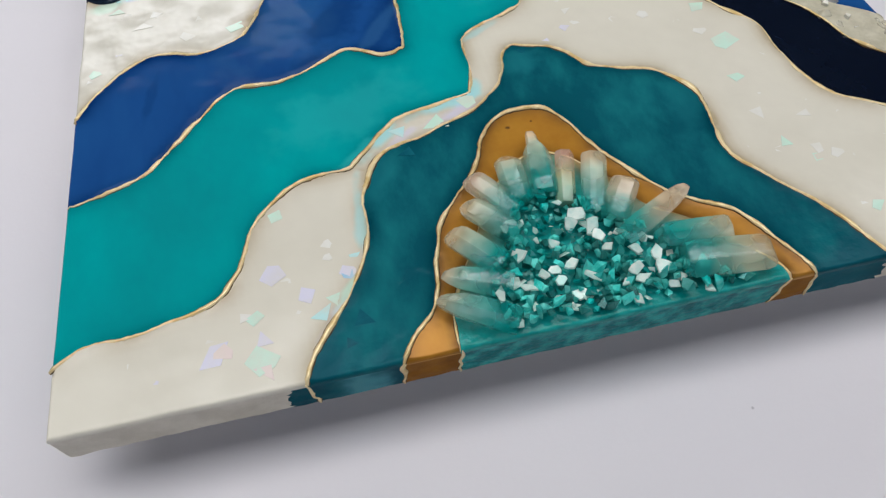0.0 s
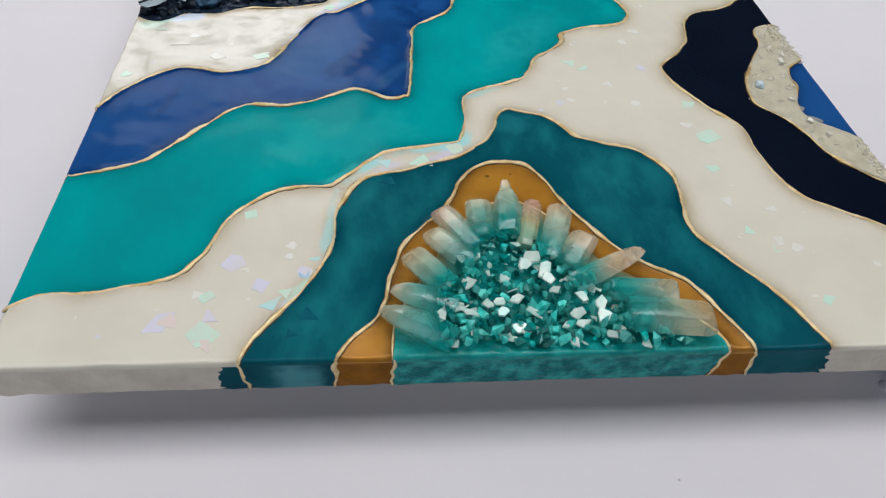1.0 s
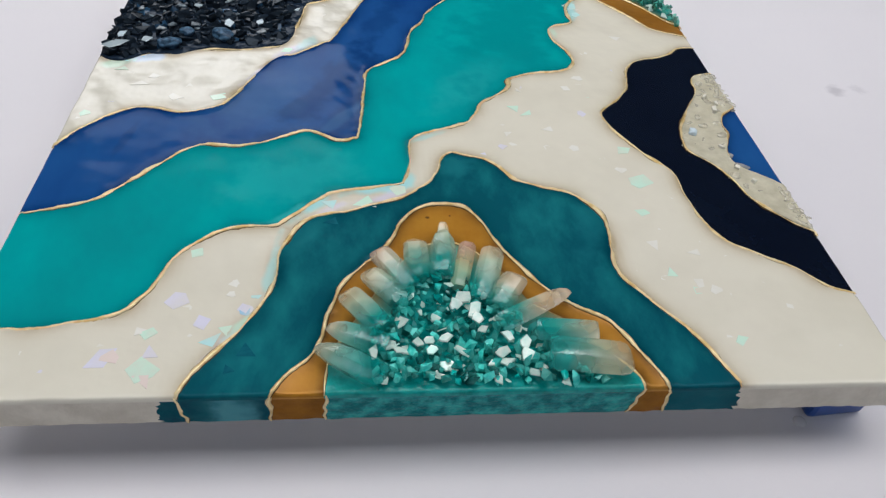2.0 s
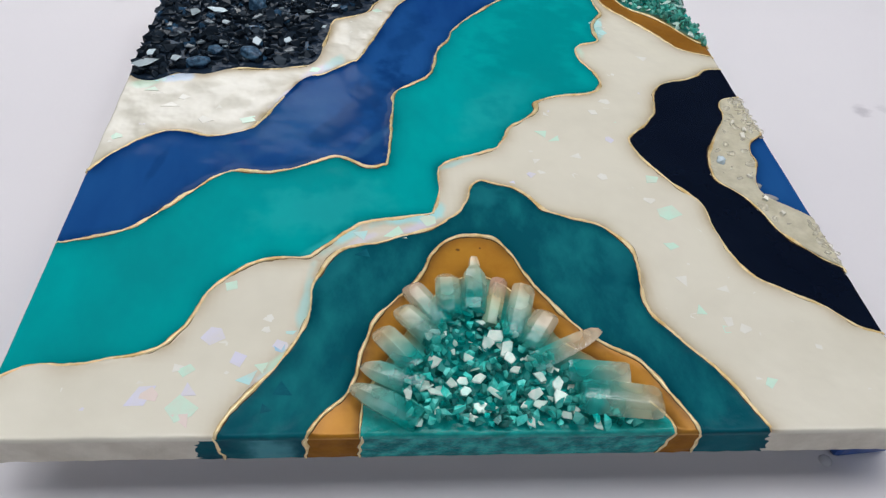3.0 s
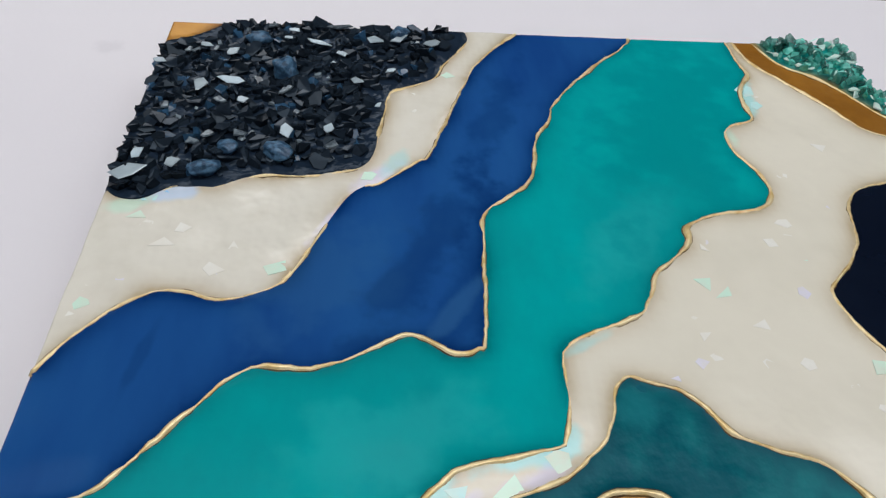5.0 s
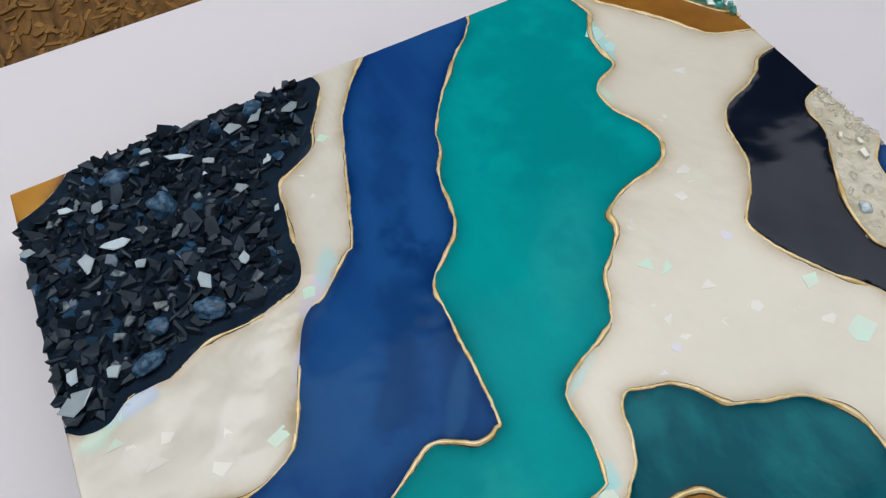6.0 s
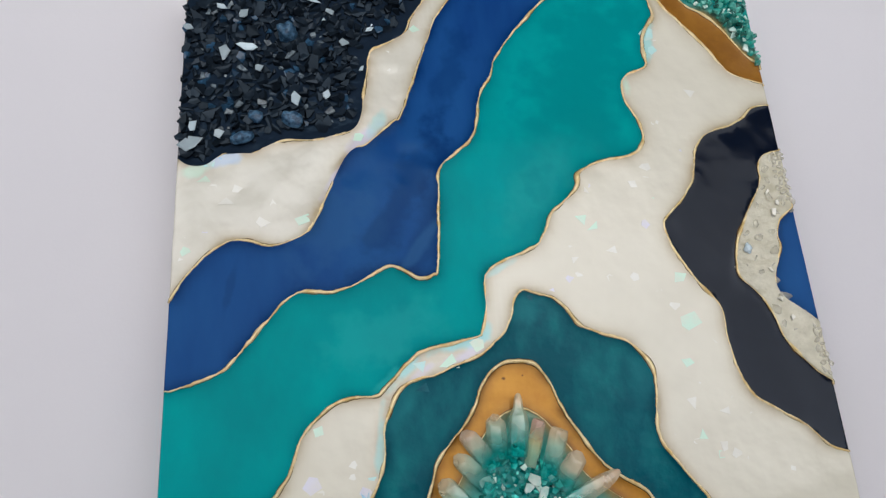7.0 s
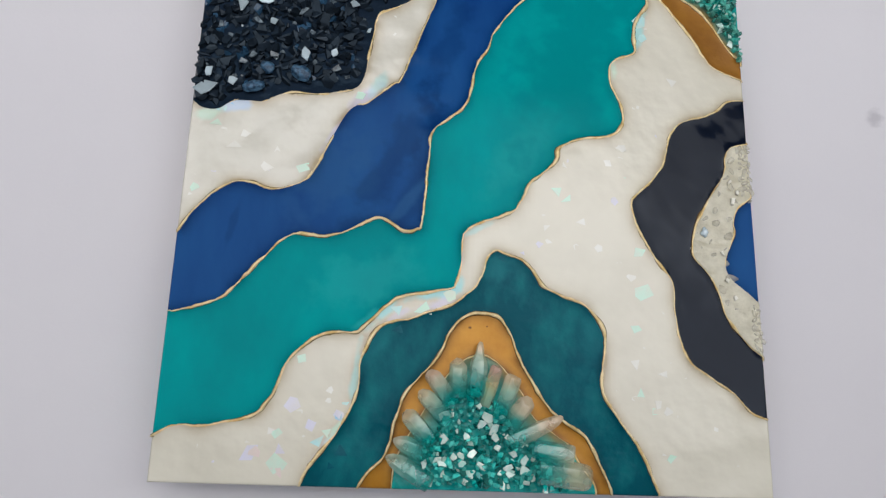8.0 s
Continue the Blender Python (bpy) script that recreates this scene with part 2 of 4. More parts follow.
M_CLEARBED = material("clear_resin", (0.68, 0.64, 0.50), 0.12, alt=(0.52, 0.485, 0.36), scale=110, mix=0.95, bump=0.0016, bump_scale=120, detail=6)
M_CLEARCHIP = material("clear_pale_glass", (0.90, 0.87, 0.74), 0.1, alt=(0.80, 0.76, 0.62), scale=140, mix=0.9, per_object=0.08, bump=0.0003, bump_scale=250, alpha=0.42, specular=0.7)
M_GLINT = material("white_glint_glass", (0.84, 0.82, 0.73), 0.15, alt=(0.74, 0.71, 0.6), scale=140, specular=0.6)
PEARLY = (0.79, 0.755, 0.645)
FLAKES = [material("flake_" + n, c, 0.2, alt=PEARLY, scale=90, mix=0.6, specular=0.6, ramp=(0.40, 0.72))
          for n, c in (("green", (0.67, 0.91, 0.76)), ("aqua", (0.54, 0.86, 0.85)), ("lilac", (0.78, 0.77, 0.90)), ("white", (0.88, 0.87, 0.80)), ("pink", (0.86, 0.74, 0.69)), ("sky", (0.30, 0.62, 0.88)))]


def add_spot(m, x, y, z, radius, shade, ragged, mark=(0.22, 0.20, 0.24)):
    """A smudge or dark spot with a ragged rim on a material, at a place of its own."""
    n, l = m.node_tree.nodes, m.node_tree.links
    p = n["Principled BSDF"]
    before = p.inputs["Base Color"].links[0].from_socket
    geo = n.new("ShaderNodeNewGeometry")
    wave = n.new("ShaderNodeTexNoise")
    wave.inputs["Scale"].default_value = 1.2 / radius
    l.new(geo.outputs["Position"], wave.inputs["Vector"])
    away = n.new("ShaderNodeVectorMath")
    away.operation = "DISTANCE"
    away.inputs[1].default_value = (x, y, z)
    l.new(geo.outputs["Position"], away.inputs[0])
    sway = n.new("ShaderNodeMath")
    sway.operation = "MULTIPLY_ADD"
    sway.inputs[1].default_value, sway.inputs[2].default_value = ragged * radius, -0.5 * ragged * radius
    l.new(wave.outputs["Fac"], sway.inputs[0])
    total = n.new("ShaderNodeMath")
    l.new(away.outputs["Value"], total.inputs[0])
    l.new(sway.outputs[0], total.inputs[1])
    fall = n.new("ShaderNodeMapRange")
    fall.interpolation_type = "SMOOTHSTEP"
    fall.inputs["From Min"].default_value, fall.inputs["From Max"].default_value = 0.25 * radius, radius
    fall.inputs["To Min"].default_value, fall.inputs["To Max"].default_value = shade, 0.0
    l.new(total.outputs[0], fall.inputs["Value"])
    mixed = n.new("ShaderNodeMix")
    mixed.data_type = "RGBA"
    mixed.inputs["B"].default_value = (*mark, 1)
    l.new(fall.outputs["Result"], mixed.inputs["Factor"])
    l.new(before, mixed.inputs["A"])
    l.new(mixed.outputs["Result"], p.inputs["Base Color"])


for sx, sy, sr, dark, rag in ((0.533, 0.297, 0.010, 0.35, 1.2), (0.553, 0.300, 0.008, 0.16, 1.5), (-0.056, 0.424, 0.012, 0.10, 1.2), (0.264, -0.034, 0.0009, 0.5, 0.5)):
    add_spot(M_TABLE, sx, sy, 0.75, sr, dark, rag)

# two small pits, their darkness put in as brown colour only
for sx, sy, sr in ((0.1973, 0.1043, 0.0014), (0.2088, 0.1056, 0.0009)):
    add_spot(M_OCHRE, sx, sy, TOP, sr, 0.9, 0.8, (0.10, 0.04, 0.01))

def add_streak(m, x, y, turn, long, wide, tone, amount):
    """A streak of colour with soft, ragged borders: middle, turn and half sizes in millimetres."""
    n, l = m.node_tree.nodes, m.node_tree.links
    p = n["Principled BSDF"]
    before = p.inputs["Base Color"].links[0].from_socket
    geo = n.new("ShaderNodeNewGeometry")
    own = n.new("ShaderNodeMapping")
    own.vector_type = "TEXTURE"
    own.inputs["Location"].default_value = (x / 1000, y / 1000, TOP)
    own.inputs["Rotation"].default_value = (0, 0, radians(turn))
    own.inputs["Scale"].default_value = (long / 1000, wide / 1000, 1)
    l.new(geo.outputs["Position"], own.inputs["Vector"])
    away = n.new("ShaderNodeVectorMath")
    away.operation = "LENGTH"
    l.new(own.outputs["Vector"], away.inputs[0])
    wave = n.new("ShaderNodeTexNoise")
    wave.inputs["Scale"].default_value, wave.inputs["Detail"].default_value = 60, 5
    l.new(geo.outputs["Position"], wave.inputs["Vector"])
    total = n.new("ShaderNodeMath")
    total.operation = "MULTIPLY_ADD"
    total.inputs[1].default_value = 2.2
    l.new(wave.outputs["Fac"], total.inputs[0])
    l.new(away.outputs["Value"], total.inputs[2])
    fall = n.new("ShaderNodeMapRange")
    fall.interpolation_type = "SMOOTHSTEP"
    fall.inputs["From Min"].default_value, fall.inputs["From Max"].default_value = 1.35, 2.15
    fall.inputs["To Min"].default_value, fall.inputs["To Max"].default_value = amount, 0.0
    l.new(total.outputs[0], fall.inputs["Value"])
    mixed = n.new("ShaderNodeMix")
    mixed.data_type = "RGBA"
    mixed.inputs["B"].default_value = (*tone, 1)
    l.new(fall.outputs["Result"], mixed.inputs["Factor"])
    l.new(before, mixed.inputs["A"])
    l.new(mixed.outputs["Result"], p.inputs["Base Color"])


# blue streaks: dark pigment, plus reflection borders and cloud haze put into the colour
DARK_STREAK, REFLECTED_HAZE = (0.001, 0.018, 0.105), (0.03, 0.125, 0.30)
for sx, sy, turn, long, wide, tone, amount in ((103, 208, 35, 50, 28, REFLECTED_HAZE, 0.35), (136, 212, 62, 90, 16, DARK_STREAK, 0.42), (158, 205, 74, 70, 12, DARK_STREAK, 0.35), (152, 190, 55, 34, 5, REFLECTED_HAZE, 0.5),
                                               (178, 312, 72, 60, 12, DARK_STREAK, 0.35), (35, 163, 80, 22, 3, DARK_STREAK, 0.25)):
    add_streak(M_BLUE, sx, sy, turn, long, wide, tone, amount)
for sx, sy, turn, long, wide, amount in ((136, 92, 60, 30, 8, 0.5), (212, 146, 20, 24, 9, 0.5), (112, 16, 40, 22, 10, 0.4), (280, 95, 80, 40, 10, 0.35)):
    add_streak(M_DEEP, sx, sy, turn, long, wide, (0.015, 0.21, 0.24), amount)
for sx, sy, turn, long, wide, amount in ((129, 107, 40, 16, 4, 0.6), (120, 130, 20, 50, 20, 0.35), (230, 230, 50, 60, 20, 0.3)):
    add_streak(M_TEAL, sx, sy, turn, long, wide, (0.03, 0.47, 0.47), amount)
# teal gets darker towards its upper right end
add_streak(M_TEAL, 275, 320, 70, 110, 60, (0.0, 0.25, 0.265), 0.7)

add_streak(M_DEEPEDGE, 111, 0, 0, 12, 60, (0.09, 0.33, 0.38), 0.95)
add_streak(M_DEEPEDGE, 309, 0, 0, 16, 60, (0.01, 0.15, 0.19), 0.6)
for sx, sr, dark in ((14, 0.0016, 0.7), (31, 0.0012, 0.6), (47, 0.002, 0.5), (66, 0.0013, 0.7), (338, 0.0016, 0.6), (356, 0.0012, 0.7), (377, 0.002, 0.5)):
    add_spot(M_SIDE, sx * 0.001, 0.0008, TOP - 0.0012, sr, dark, 1.2, (0.20, 0.16, 0.10))

# shimmering mother-of-pearl along some borders
SEA, HEATHER, MINT = (0.40, 0.80, 0.80), (0.74, 0.71, 0.88), (0.62, 0.86, 0.70)
for sx, sy, turn, long, wide, tone, amount in ((140, 112, 48, 18, 5, SEA, 0.85), (166, 124, 14, 26, 5, SEA, 0.85), (186, 131, 50, 10, 5, SEA, 0.7), (170, 117, 14, 22, 5, HEATHER, 0.7),
                                               (146, 108, 35, 16, 4, HEATHER, 0.5), (123, 66, 86, 28, 3.2, SEA, 0.6), (113, 32, 62, 20, 4, MINT, 0.8), (104, 17, 60, 16, 5, HEATHER, 0.5),
                                               (317, 335, 80, 26, 6, SEA, 0.8), (298, 300, 100, 14, 4, MINT, 0.6), (200, 172, 30, 12, 3, SEA, 0.5)):
    add_streak(M_PEARL, sx, sy, turn, long, wide, tone, amount)
for sx, sy, turn, long, wide, tone, amount in ((31, 251, 12, 14, 6, (0.56, 0.70, 0.88), 0.8), (10, 243, 20, 12, 5, MINT, 0.7), (118, 263, 40, 16, 6, HEATHER, 0.7), (126, 272, 60, 12, 5, SEA, 0.5), (98, 235, 62, 16, 4, HEATHER, 0.6)):
    add_streak(M_SHELL, sx, sy, turn, long, wide, tone, amount)

# ---- helpers ----
MM = 0.001


def part(name, bm, mat, parent, label=""):
    """Links a bmesh as one mesh object under a thing or a part."""
    me = bpy.data.meshes.new(name)
    bm.to_mesh(me)
    bm.free()
    me.materials.append(mat)
    ob = new(name, me)
    ob.parent = parent
    if parent is not None:
        ob.matrix_parent_inverse = Matrix.Translation(-parent.location)
    if label:
        tagged(ob, label)
    return ob


def smooth(ob, angle=40):
    for poly in ob.data.polygons:
        poly.use_smooth = True
    ob.data.set_sharp_from_angle(angle=radians(angle))
    return ob


def box(bm, lo, hi, bevel=0.0, turn=0.0, segments=2):
    """A box between two corners, in metres, bevelled, turned about its middle."""
    mid = [(a + b) / 2 for a, b in zip(lo, hi)]
    size = [b - a for a, b in zip(lo, hi)]
    m = Matrix.Translation(mid) @ Matrix.Rotation(turn, 4, "Z") @ Matrix.Diagonal((*size, 1))
    made = bmesh.ops.create_cube(bm, size=1, matrix=m)
    if bevel:
        edges = {e for v in made["verts"] for e in v.link_edges}
        bmesh.ops.bevel(bm, geom=list(edges), offset=bevel, segments=segments, profile=0.5, affect="EDGES")
    return bm


def glide(knots, step=2.0):
    """A smooth line, in millimetres, through knots: centripetal-like Catmull-Rom, sampled about every step."""
    p = [Vector(k) for k in knots]
    p = [p[0] * 2 - p[1], *p, p[-1] * 2 - p[-2]]
    line = []
    for a, b, c, d in zip(p, p[1:], p[2:], p[3:]):
        count = max(2, round((c - b).length / step))
        for i in range(count):
            u = i / count
            line.append(0.5 * (2 * b + (c - a) * u + (2 * a - 5 * b + 4 * c - d) * u * u + (3 * b - a - 3 * c + d) * u ** 3))
    line.append(p[-2].copy())
    return line


# ---- the drawing on the painting's face: a few knots for each gold line, in millimetres ----
W, H, DEEP, RIM = 400.0, 390.0, 18.5, 1.3


def right(y):
    """The panel is a few millimetres wider at its foot than at its head."""
    return W + 4.0 - 0.021 * y


NAVY_GEODE = [(0, 252), (7, 247), (18, 247), (27, 253), (38, 254), (48, 254), (54, 257.5), (62, 261.5), (71, 263), (89, 263), (96, 265), (108, 268), (114, 273), (117, 282), (118, 292), (119.5, 303), (122, 320), (124.5, 328.5), (131, 332.5), (141, 338), (147, 342.5), (152, 354.5), (159, 365), (165, 375), (167, 382), (165, 390)]
BLUE_UPPER = [(0, 158), (8, 172), (17, 183), (27, 192), (37, 196), (47, 195), (58, 192), (70, 194), (81, 200), (88, 211), (104, 247), (113, 257), (119, 259), (137, 275), (144, 283), (165, 344), (171, 357), (182, 373), (191, 384), (197, 390)]
BLUE_LOWER = [(0, 106), (8, 107), (31, 115), (39, 122), (59, 146), (69, 157), (80, 162), (95, 161), (108, 164), (121, 171), (134, 176), (150, 168), (159, 170), (162, 176), (165, 226), (167, 242), (189, 263), (196, 293), (204, 308), (209, 322), (218, 336), (240, 362), (252, 373), (261, 383), (263, 390)]
TEAL_LOWER = [(-1, 27), (9.5, 33.5), (18, 35), (28, 34.5), (51, 39), (60, 42), (65, 46), (69.5, 52), (74, 62), (78, 75), (83, 82), (90, 89), (97, 94), (105, 97), (120, 97.5), (125, 100), (133.5, 108.5), (144, 119), (152, 123), (181, 129.5), (187, 134), (190, 148), (190, 164), (193, 171), (203, 177), (224, 186), (230, 194), (238, 209), (252, 221.5), (256, 228), (257, 235), (264, 240), (274, 243.5), (294, 247.5), (302, 253), (305, 261), (303.5, 272), (297, 286), (295, 295), (297.5, 306), (308, 311.5), (315, 317), (314, 332), (318, 344), (325, 356), (323, 370), (322, 390)]
DEEP_OUTER = [(92.5, 0), (95.5, 9), (107.5, 25.5), (115.5, 37), (124, 55), (126, 68), (126, 78), (128, 86), (131, 93), (136.5, 101), (142, 105), (160, 109.5), (186, 120.5), (199, 131), (204, 140), (208, 153), (213, 158), (221, 156), (236, 149.5), (245, 136.5), (252, 131.5), (271, 125), (280, 119.5), (287.5, 109.5), (290, 100), (289, 88), (287, 74), (289, 63), (297, 50), (308, 35.5), (316, 23), (322, 9), (325, 0)]
OCHRE_OUTER = [(128.5, 0), (133, 7.5), (142, 17), (147, 26), (149, 36), (151.5, 47), (157, 61.5), (164, 69.5), (174, 80.5), (180, 91), (184, 101), (190, 108.5), (199, 114), (215, 113), (221, 107), (226, 98.5), (231, 85), (241, 68.5), (251, 54), (262, 45), (276, 36), (282, 26), (287, 16), (294, 0)]
OCHRE_INNER = [(150, 0), (150.5, 10), (152, 19), (159, 32), (167, 46), (175, 60), (185, 74), (195, 83), (205, 86.5), (213, 84), (222.5, 75.5), (233.5, 61), (241, 47), (256, 36), (265, 30), (270.5, 21), (277, 12.5), (282, 5), (283, 0)]
NAVY_OUTER = [(406, 283), (390, 282.5), (383, 279.5), (374, 271.5), (362, 266), (350, 262.5), (344, 258), (339.5, 250), (336.5, 238), (333, 227), (323.5, 214), (312.5, 203), (310, 198), (311.5, 188.5), (316, 177), (325, 161), (335, 148), (339, 140), (339.5, 126), (341, 110), (345, 95), (350, 86.5), (360, 80), (372, 73), (380, 67.5), (392, 55), (406, 51)]
NAVY_INNER = [(406, 250), (391, 247), (384, 243.5), (381, 237), (380.5, 228), (376, 218), (365.5, 201.5), (356, 182), (354, 171), (355, 161), (366, 148), (372.5, 134.5), (375, 123), (380, 115), (393, 100), (406, 91)]
CLEAR_INNER = [(406, 212), (393, 203.5), (387, 196.5), (385, 188), (385, 180), (378, 163), (377, 156.5), (380, 148), (388, 141), (398, 133), (406, 126)]
RUST_OUTER = [(326, 390), (328, 377), (332.5, 364.5), (342, 352.5), (360, 329.5), (366.5, 318), (374, 309), (382, 304.5), (394, 300.5), (406, 298)]
RUST_INNER = [(338, 390), (344, 374), (350.5, 364), (362, 357), (370, 350), (377, 340), (383, 330), (391, 320), (406, 311)]
CORNER_GOLD = [(0, 369), (13, 374), (24, 382), (31, 390)]


def relief(x, y, amp):
    """Height of the face at x, y in millimetres: gentle waves, rounded off at the panel's rim."""
    d = max(0.0, min(x, y, right(y) - x, H - y))
    drop = RIM - math.sqrt(max(0.0, RIM * RIM - (RIM - d) ** 2)) if d < RIM else 0.0
    return amp * noise.noise((x * 0.045, y * 0.045, amp)) + 0.4 * amp * noise.noise((x * 0.16, y * 0.16, 5.0)) - drop


def field(name, outline, mat, amp, lift, parent, label, rim_fade=3.0, seam_from=1.0):
    """A poured field of resin inside an outline (millimetres), with a gently uneven top and a closed underside."""
    rim = []
    for p in outline:
        q = Vector((min(max(p[0], 0.0), right(p[1])), min(max(p[1], 0.0), H)))
        if not rim or (q - rim[-1]).length > 0.4:
            rim.append(q)
    if (rim[0] - rim[-1]).length < 0.4:
        rim.pop()
    count = len(rim)
    pts = list(rim)
    x0, x1 = min(p.x for p in rim), max(p.x for p in rim)
    y0, y1 = min(p.y for p in rim), max(p.y for p in rim)
    grid = 3.5
    xs = sorted({0.4, 0.9, 1.6, 2.2} | {x0 + grid * i for i in range(int((x1 - x0) / grid) + 1)})
    ys = sorted({0.4, 0.9, 1.6, 2.2, H - 0.4, H - 0.9, H - 1.6, H - 2.2} | {y0 + grid * i for i in range(int((y1 - y0) / grid) + 1)})
    for x in xs:
        for y in ys:
            if inside(x, y, rim):
                pts.append(Vector((x, y)))
    for y in ys:
        for inset in (0.4, 0.9, 1.6, 2.2):
            if inside(right(y) - inset, y, rim):
                pts.append(Vector((right(y) - inset, y)))
    for i, p in enumerate(rim[::2]):
        for inset in (1.6, 4.0):
            a = math.tau * 0.618 * i
            for spin in (0.0, 2.1, 4.2):
                q = p + Vector((math.cos(a + spin), math.sin(a + spin))) * inset
                if inside(q.x, q.y, rim) and 2.5 < q.x < right(q.y) - 2.5 and 2.5 < q.y < H - 2.5:
                    pts.append(q)
    co, _, tris, _, _, _ = geometry.delaunay_2d_cdt(pts, [(i, (i + 1) % count) for i in range(count)], [], 1, 0.01)
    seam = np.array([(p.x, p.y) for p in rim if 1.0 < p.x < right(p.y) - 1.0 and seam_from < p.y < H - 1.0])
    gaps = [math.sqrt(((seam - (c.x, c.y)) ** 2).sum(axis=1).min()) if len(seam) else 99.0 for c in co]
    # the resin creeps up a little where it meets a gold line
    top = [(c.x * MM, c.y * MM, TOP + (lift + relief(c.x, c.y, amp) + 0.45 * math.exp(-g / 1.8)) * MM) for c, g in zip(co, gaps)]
    low = [(c.x * MM, c.y * MM, TOP - 2.6 * MM) for c in co]
    n = len(co)
    faces = [tuple(f) for f in tris]
    used = {}
    for f in faces:
        for a, b in zip(f, (*f[1:], f[0])):
            used[(a, b)] = True
    sides = [(a, a + n, b + n, b) for a, b in used if (b, a) not in used]
    under = [tuple(v + n for v in reversed(f)) for f in faces]
    me = bpy.data.meshes.new(name)
    me.from_pydata(top + low, [], faces + sides + under)
    me.materials.append(mat)
    # share of the second colour, falling off away from the gold lines
    rim_share = me.attributes.new("rim_tint", "FLOAT", "POINT")
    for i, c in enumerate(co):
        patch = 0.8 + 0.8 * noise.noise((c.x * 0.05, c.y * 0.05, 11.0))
        rim_share.data[i].value = max(0.0, min(0.85, 0.85 * patch * math.exp(-max(0.0, gaps[i] - 1.2) / rim_fade)))
    ob = new(name, me)
    ob.parent = parent
    ob.matrix_parent_inverse = Matrix.Translation(-parent.location)
    tagged(ob, label)
    return smooth(ob, 50)


def inside(x, y, loop):
    """Whether x, y lies in a closed loop."""
    odd = False
    j = len(loop) - 1
    for i in range(len(loop)):
        a, b = loop[i], loop[j]
        if (a[1] > y) != (b[1] > y) and x < (b[0] - a[0]) * (y - a[1]) / (b[1] - a[1]) + a[0]:
            odd = not odd
        j = i
    return odd


PROFILE = ((-1.62, -0.35), (-1.05, 0.0), (-0.78, 0.42), (-0.3, 0.66), (0.3, 0.66), (0.78, 0.42), (1.05, 0.0), (1.62, -0.35), (0.0, -0.6))


def bead(bm, line, radius, seed, wobble=0.8, out=None):
    """A hand-piped bead along 3D points (metres): uneven in width, with a thin dark brown rim, closed at both ends."""
    rings = []
    count = len(line)
    for i, p in enumerate(line):
        a, b = line[max(0, i - 1)], line[min(count - 1, i + 1)]
        way = (b - a).normalized()
        up = out or Vector((0, 0, 1))
        side = way.cross(up).normalized()
        n1, n2 = noise.noise((i * 0.16, seed * 7.3, 0.5)), noise.noise((i * 0.55, seed * 3.1, 4.0))
        blob = max(0.0, noise.noise((i * 0.11, seed * 4.9, 6.0)) - 0.22)
        r = radius * max(0.45, 0.9 + wobble * n1 + 0.5 * wobble * n2 + 2.2 * blob)
        if i in (0, count - 1):
            r *= 0.6
        shift = side * radius * (0.9 * noise.noise((i * 0.2, seed * 5.7, 9.0)) + 0.45 * noise.noise((i * 0.7, seed * 2.7, 2.0)))
        mark = 1 + 0.25 * noise.noise((i * 0.3, seed, 7.0))
        ring = []
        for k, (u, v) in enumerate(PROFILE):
            w = mark if k in (0, 7) else 1.0
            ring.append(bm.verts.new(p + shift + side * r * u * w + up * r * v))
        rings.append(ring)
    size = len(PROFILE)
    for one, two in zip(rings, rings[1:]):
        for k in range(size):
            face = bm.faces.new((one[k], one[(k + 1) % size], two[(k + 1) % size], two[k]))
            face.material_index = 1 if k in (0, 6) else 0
    bm.faces.new(list(reversed(rings[0])))
    bm.faces.new(rings[-1])
    bmesh.ops.recalc_face_normals(bm, faces=bm.faces)
    return bm


def gold_line(line, radius, seed, out=None):
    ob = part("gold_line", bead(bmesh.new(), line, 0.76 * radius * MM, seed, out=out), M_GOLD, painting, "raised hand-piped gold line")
    ob.data.materials.append(M_BEADRIM)
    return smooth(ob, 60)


def on_face(line, lift=0.4):
    line = [(min(p[0], right(p[1]) - 0.3), p[1]) for p in line]
    return [Vector((p[0] * MM, p[1] * MM, TOP + (lift + relief(p[0], p[1], 0.3)) * MM)) for p in line]


def ragged(x, g):
    """How far a brushed border strays sideways at depth g of the front edge."""
    if x not in (86, 325):
        return 0.0
    return min(1.0, 4 * g) * (3.2 * noise.noise((x, g * 5.0, 1.0)) + 2.6 * noise.noise((x, g * 17.0, 6.0)))


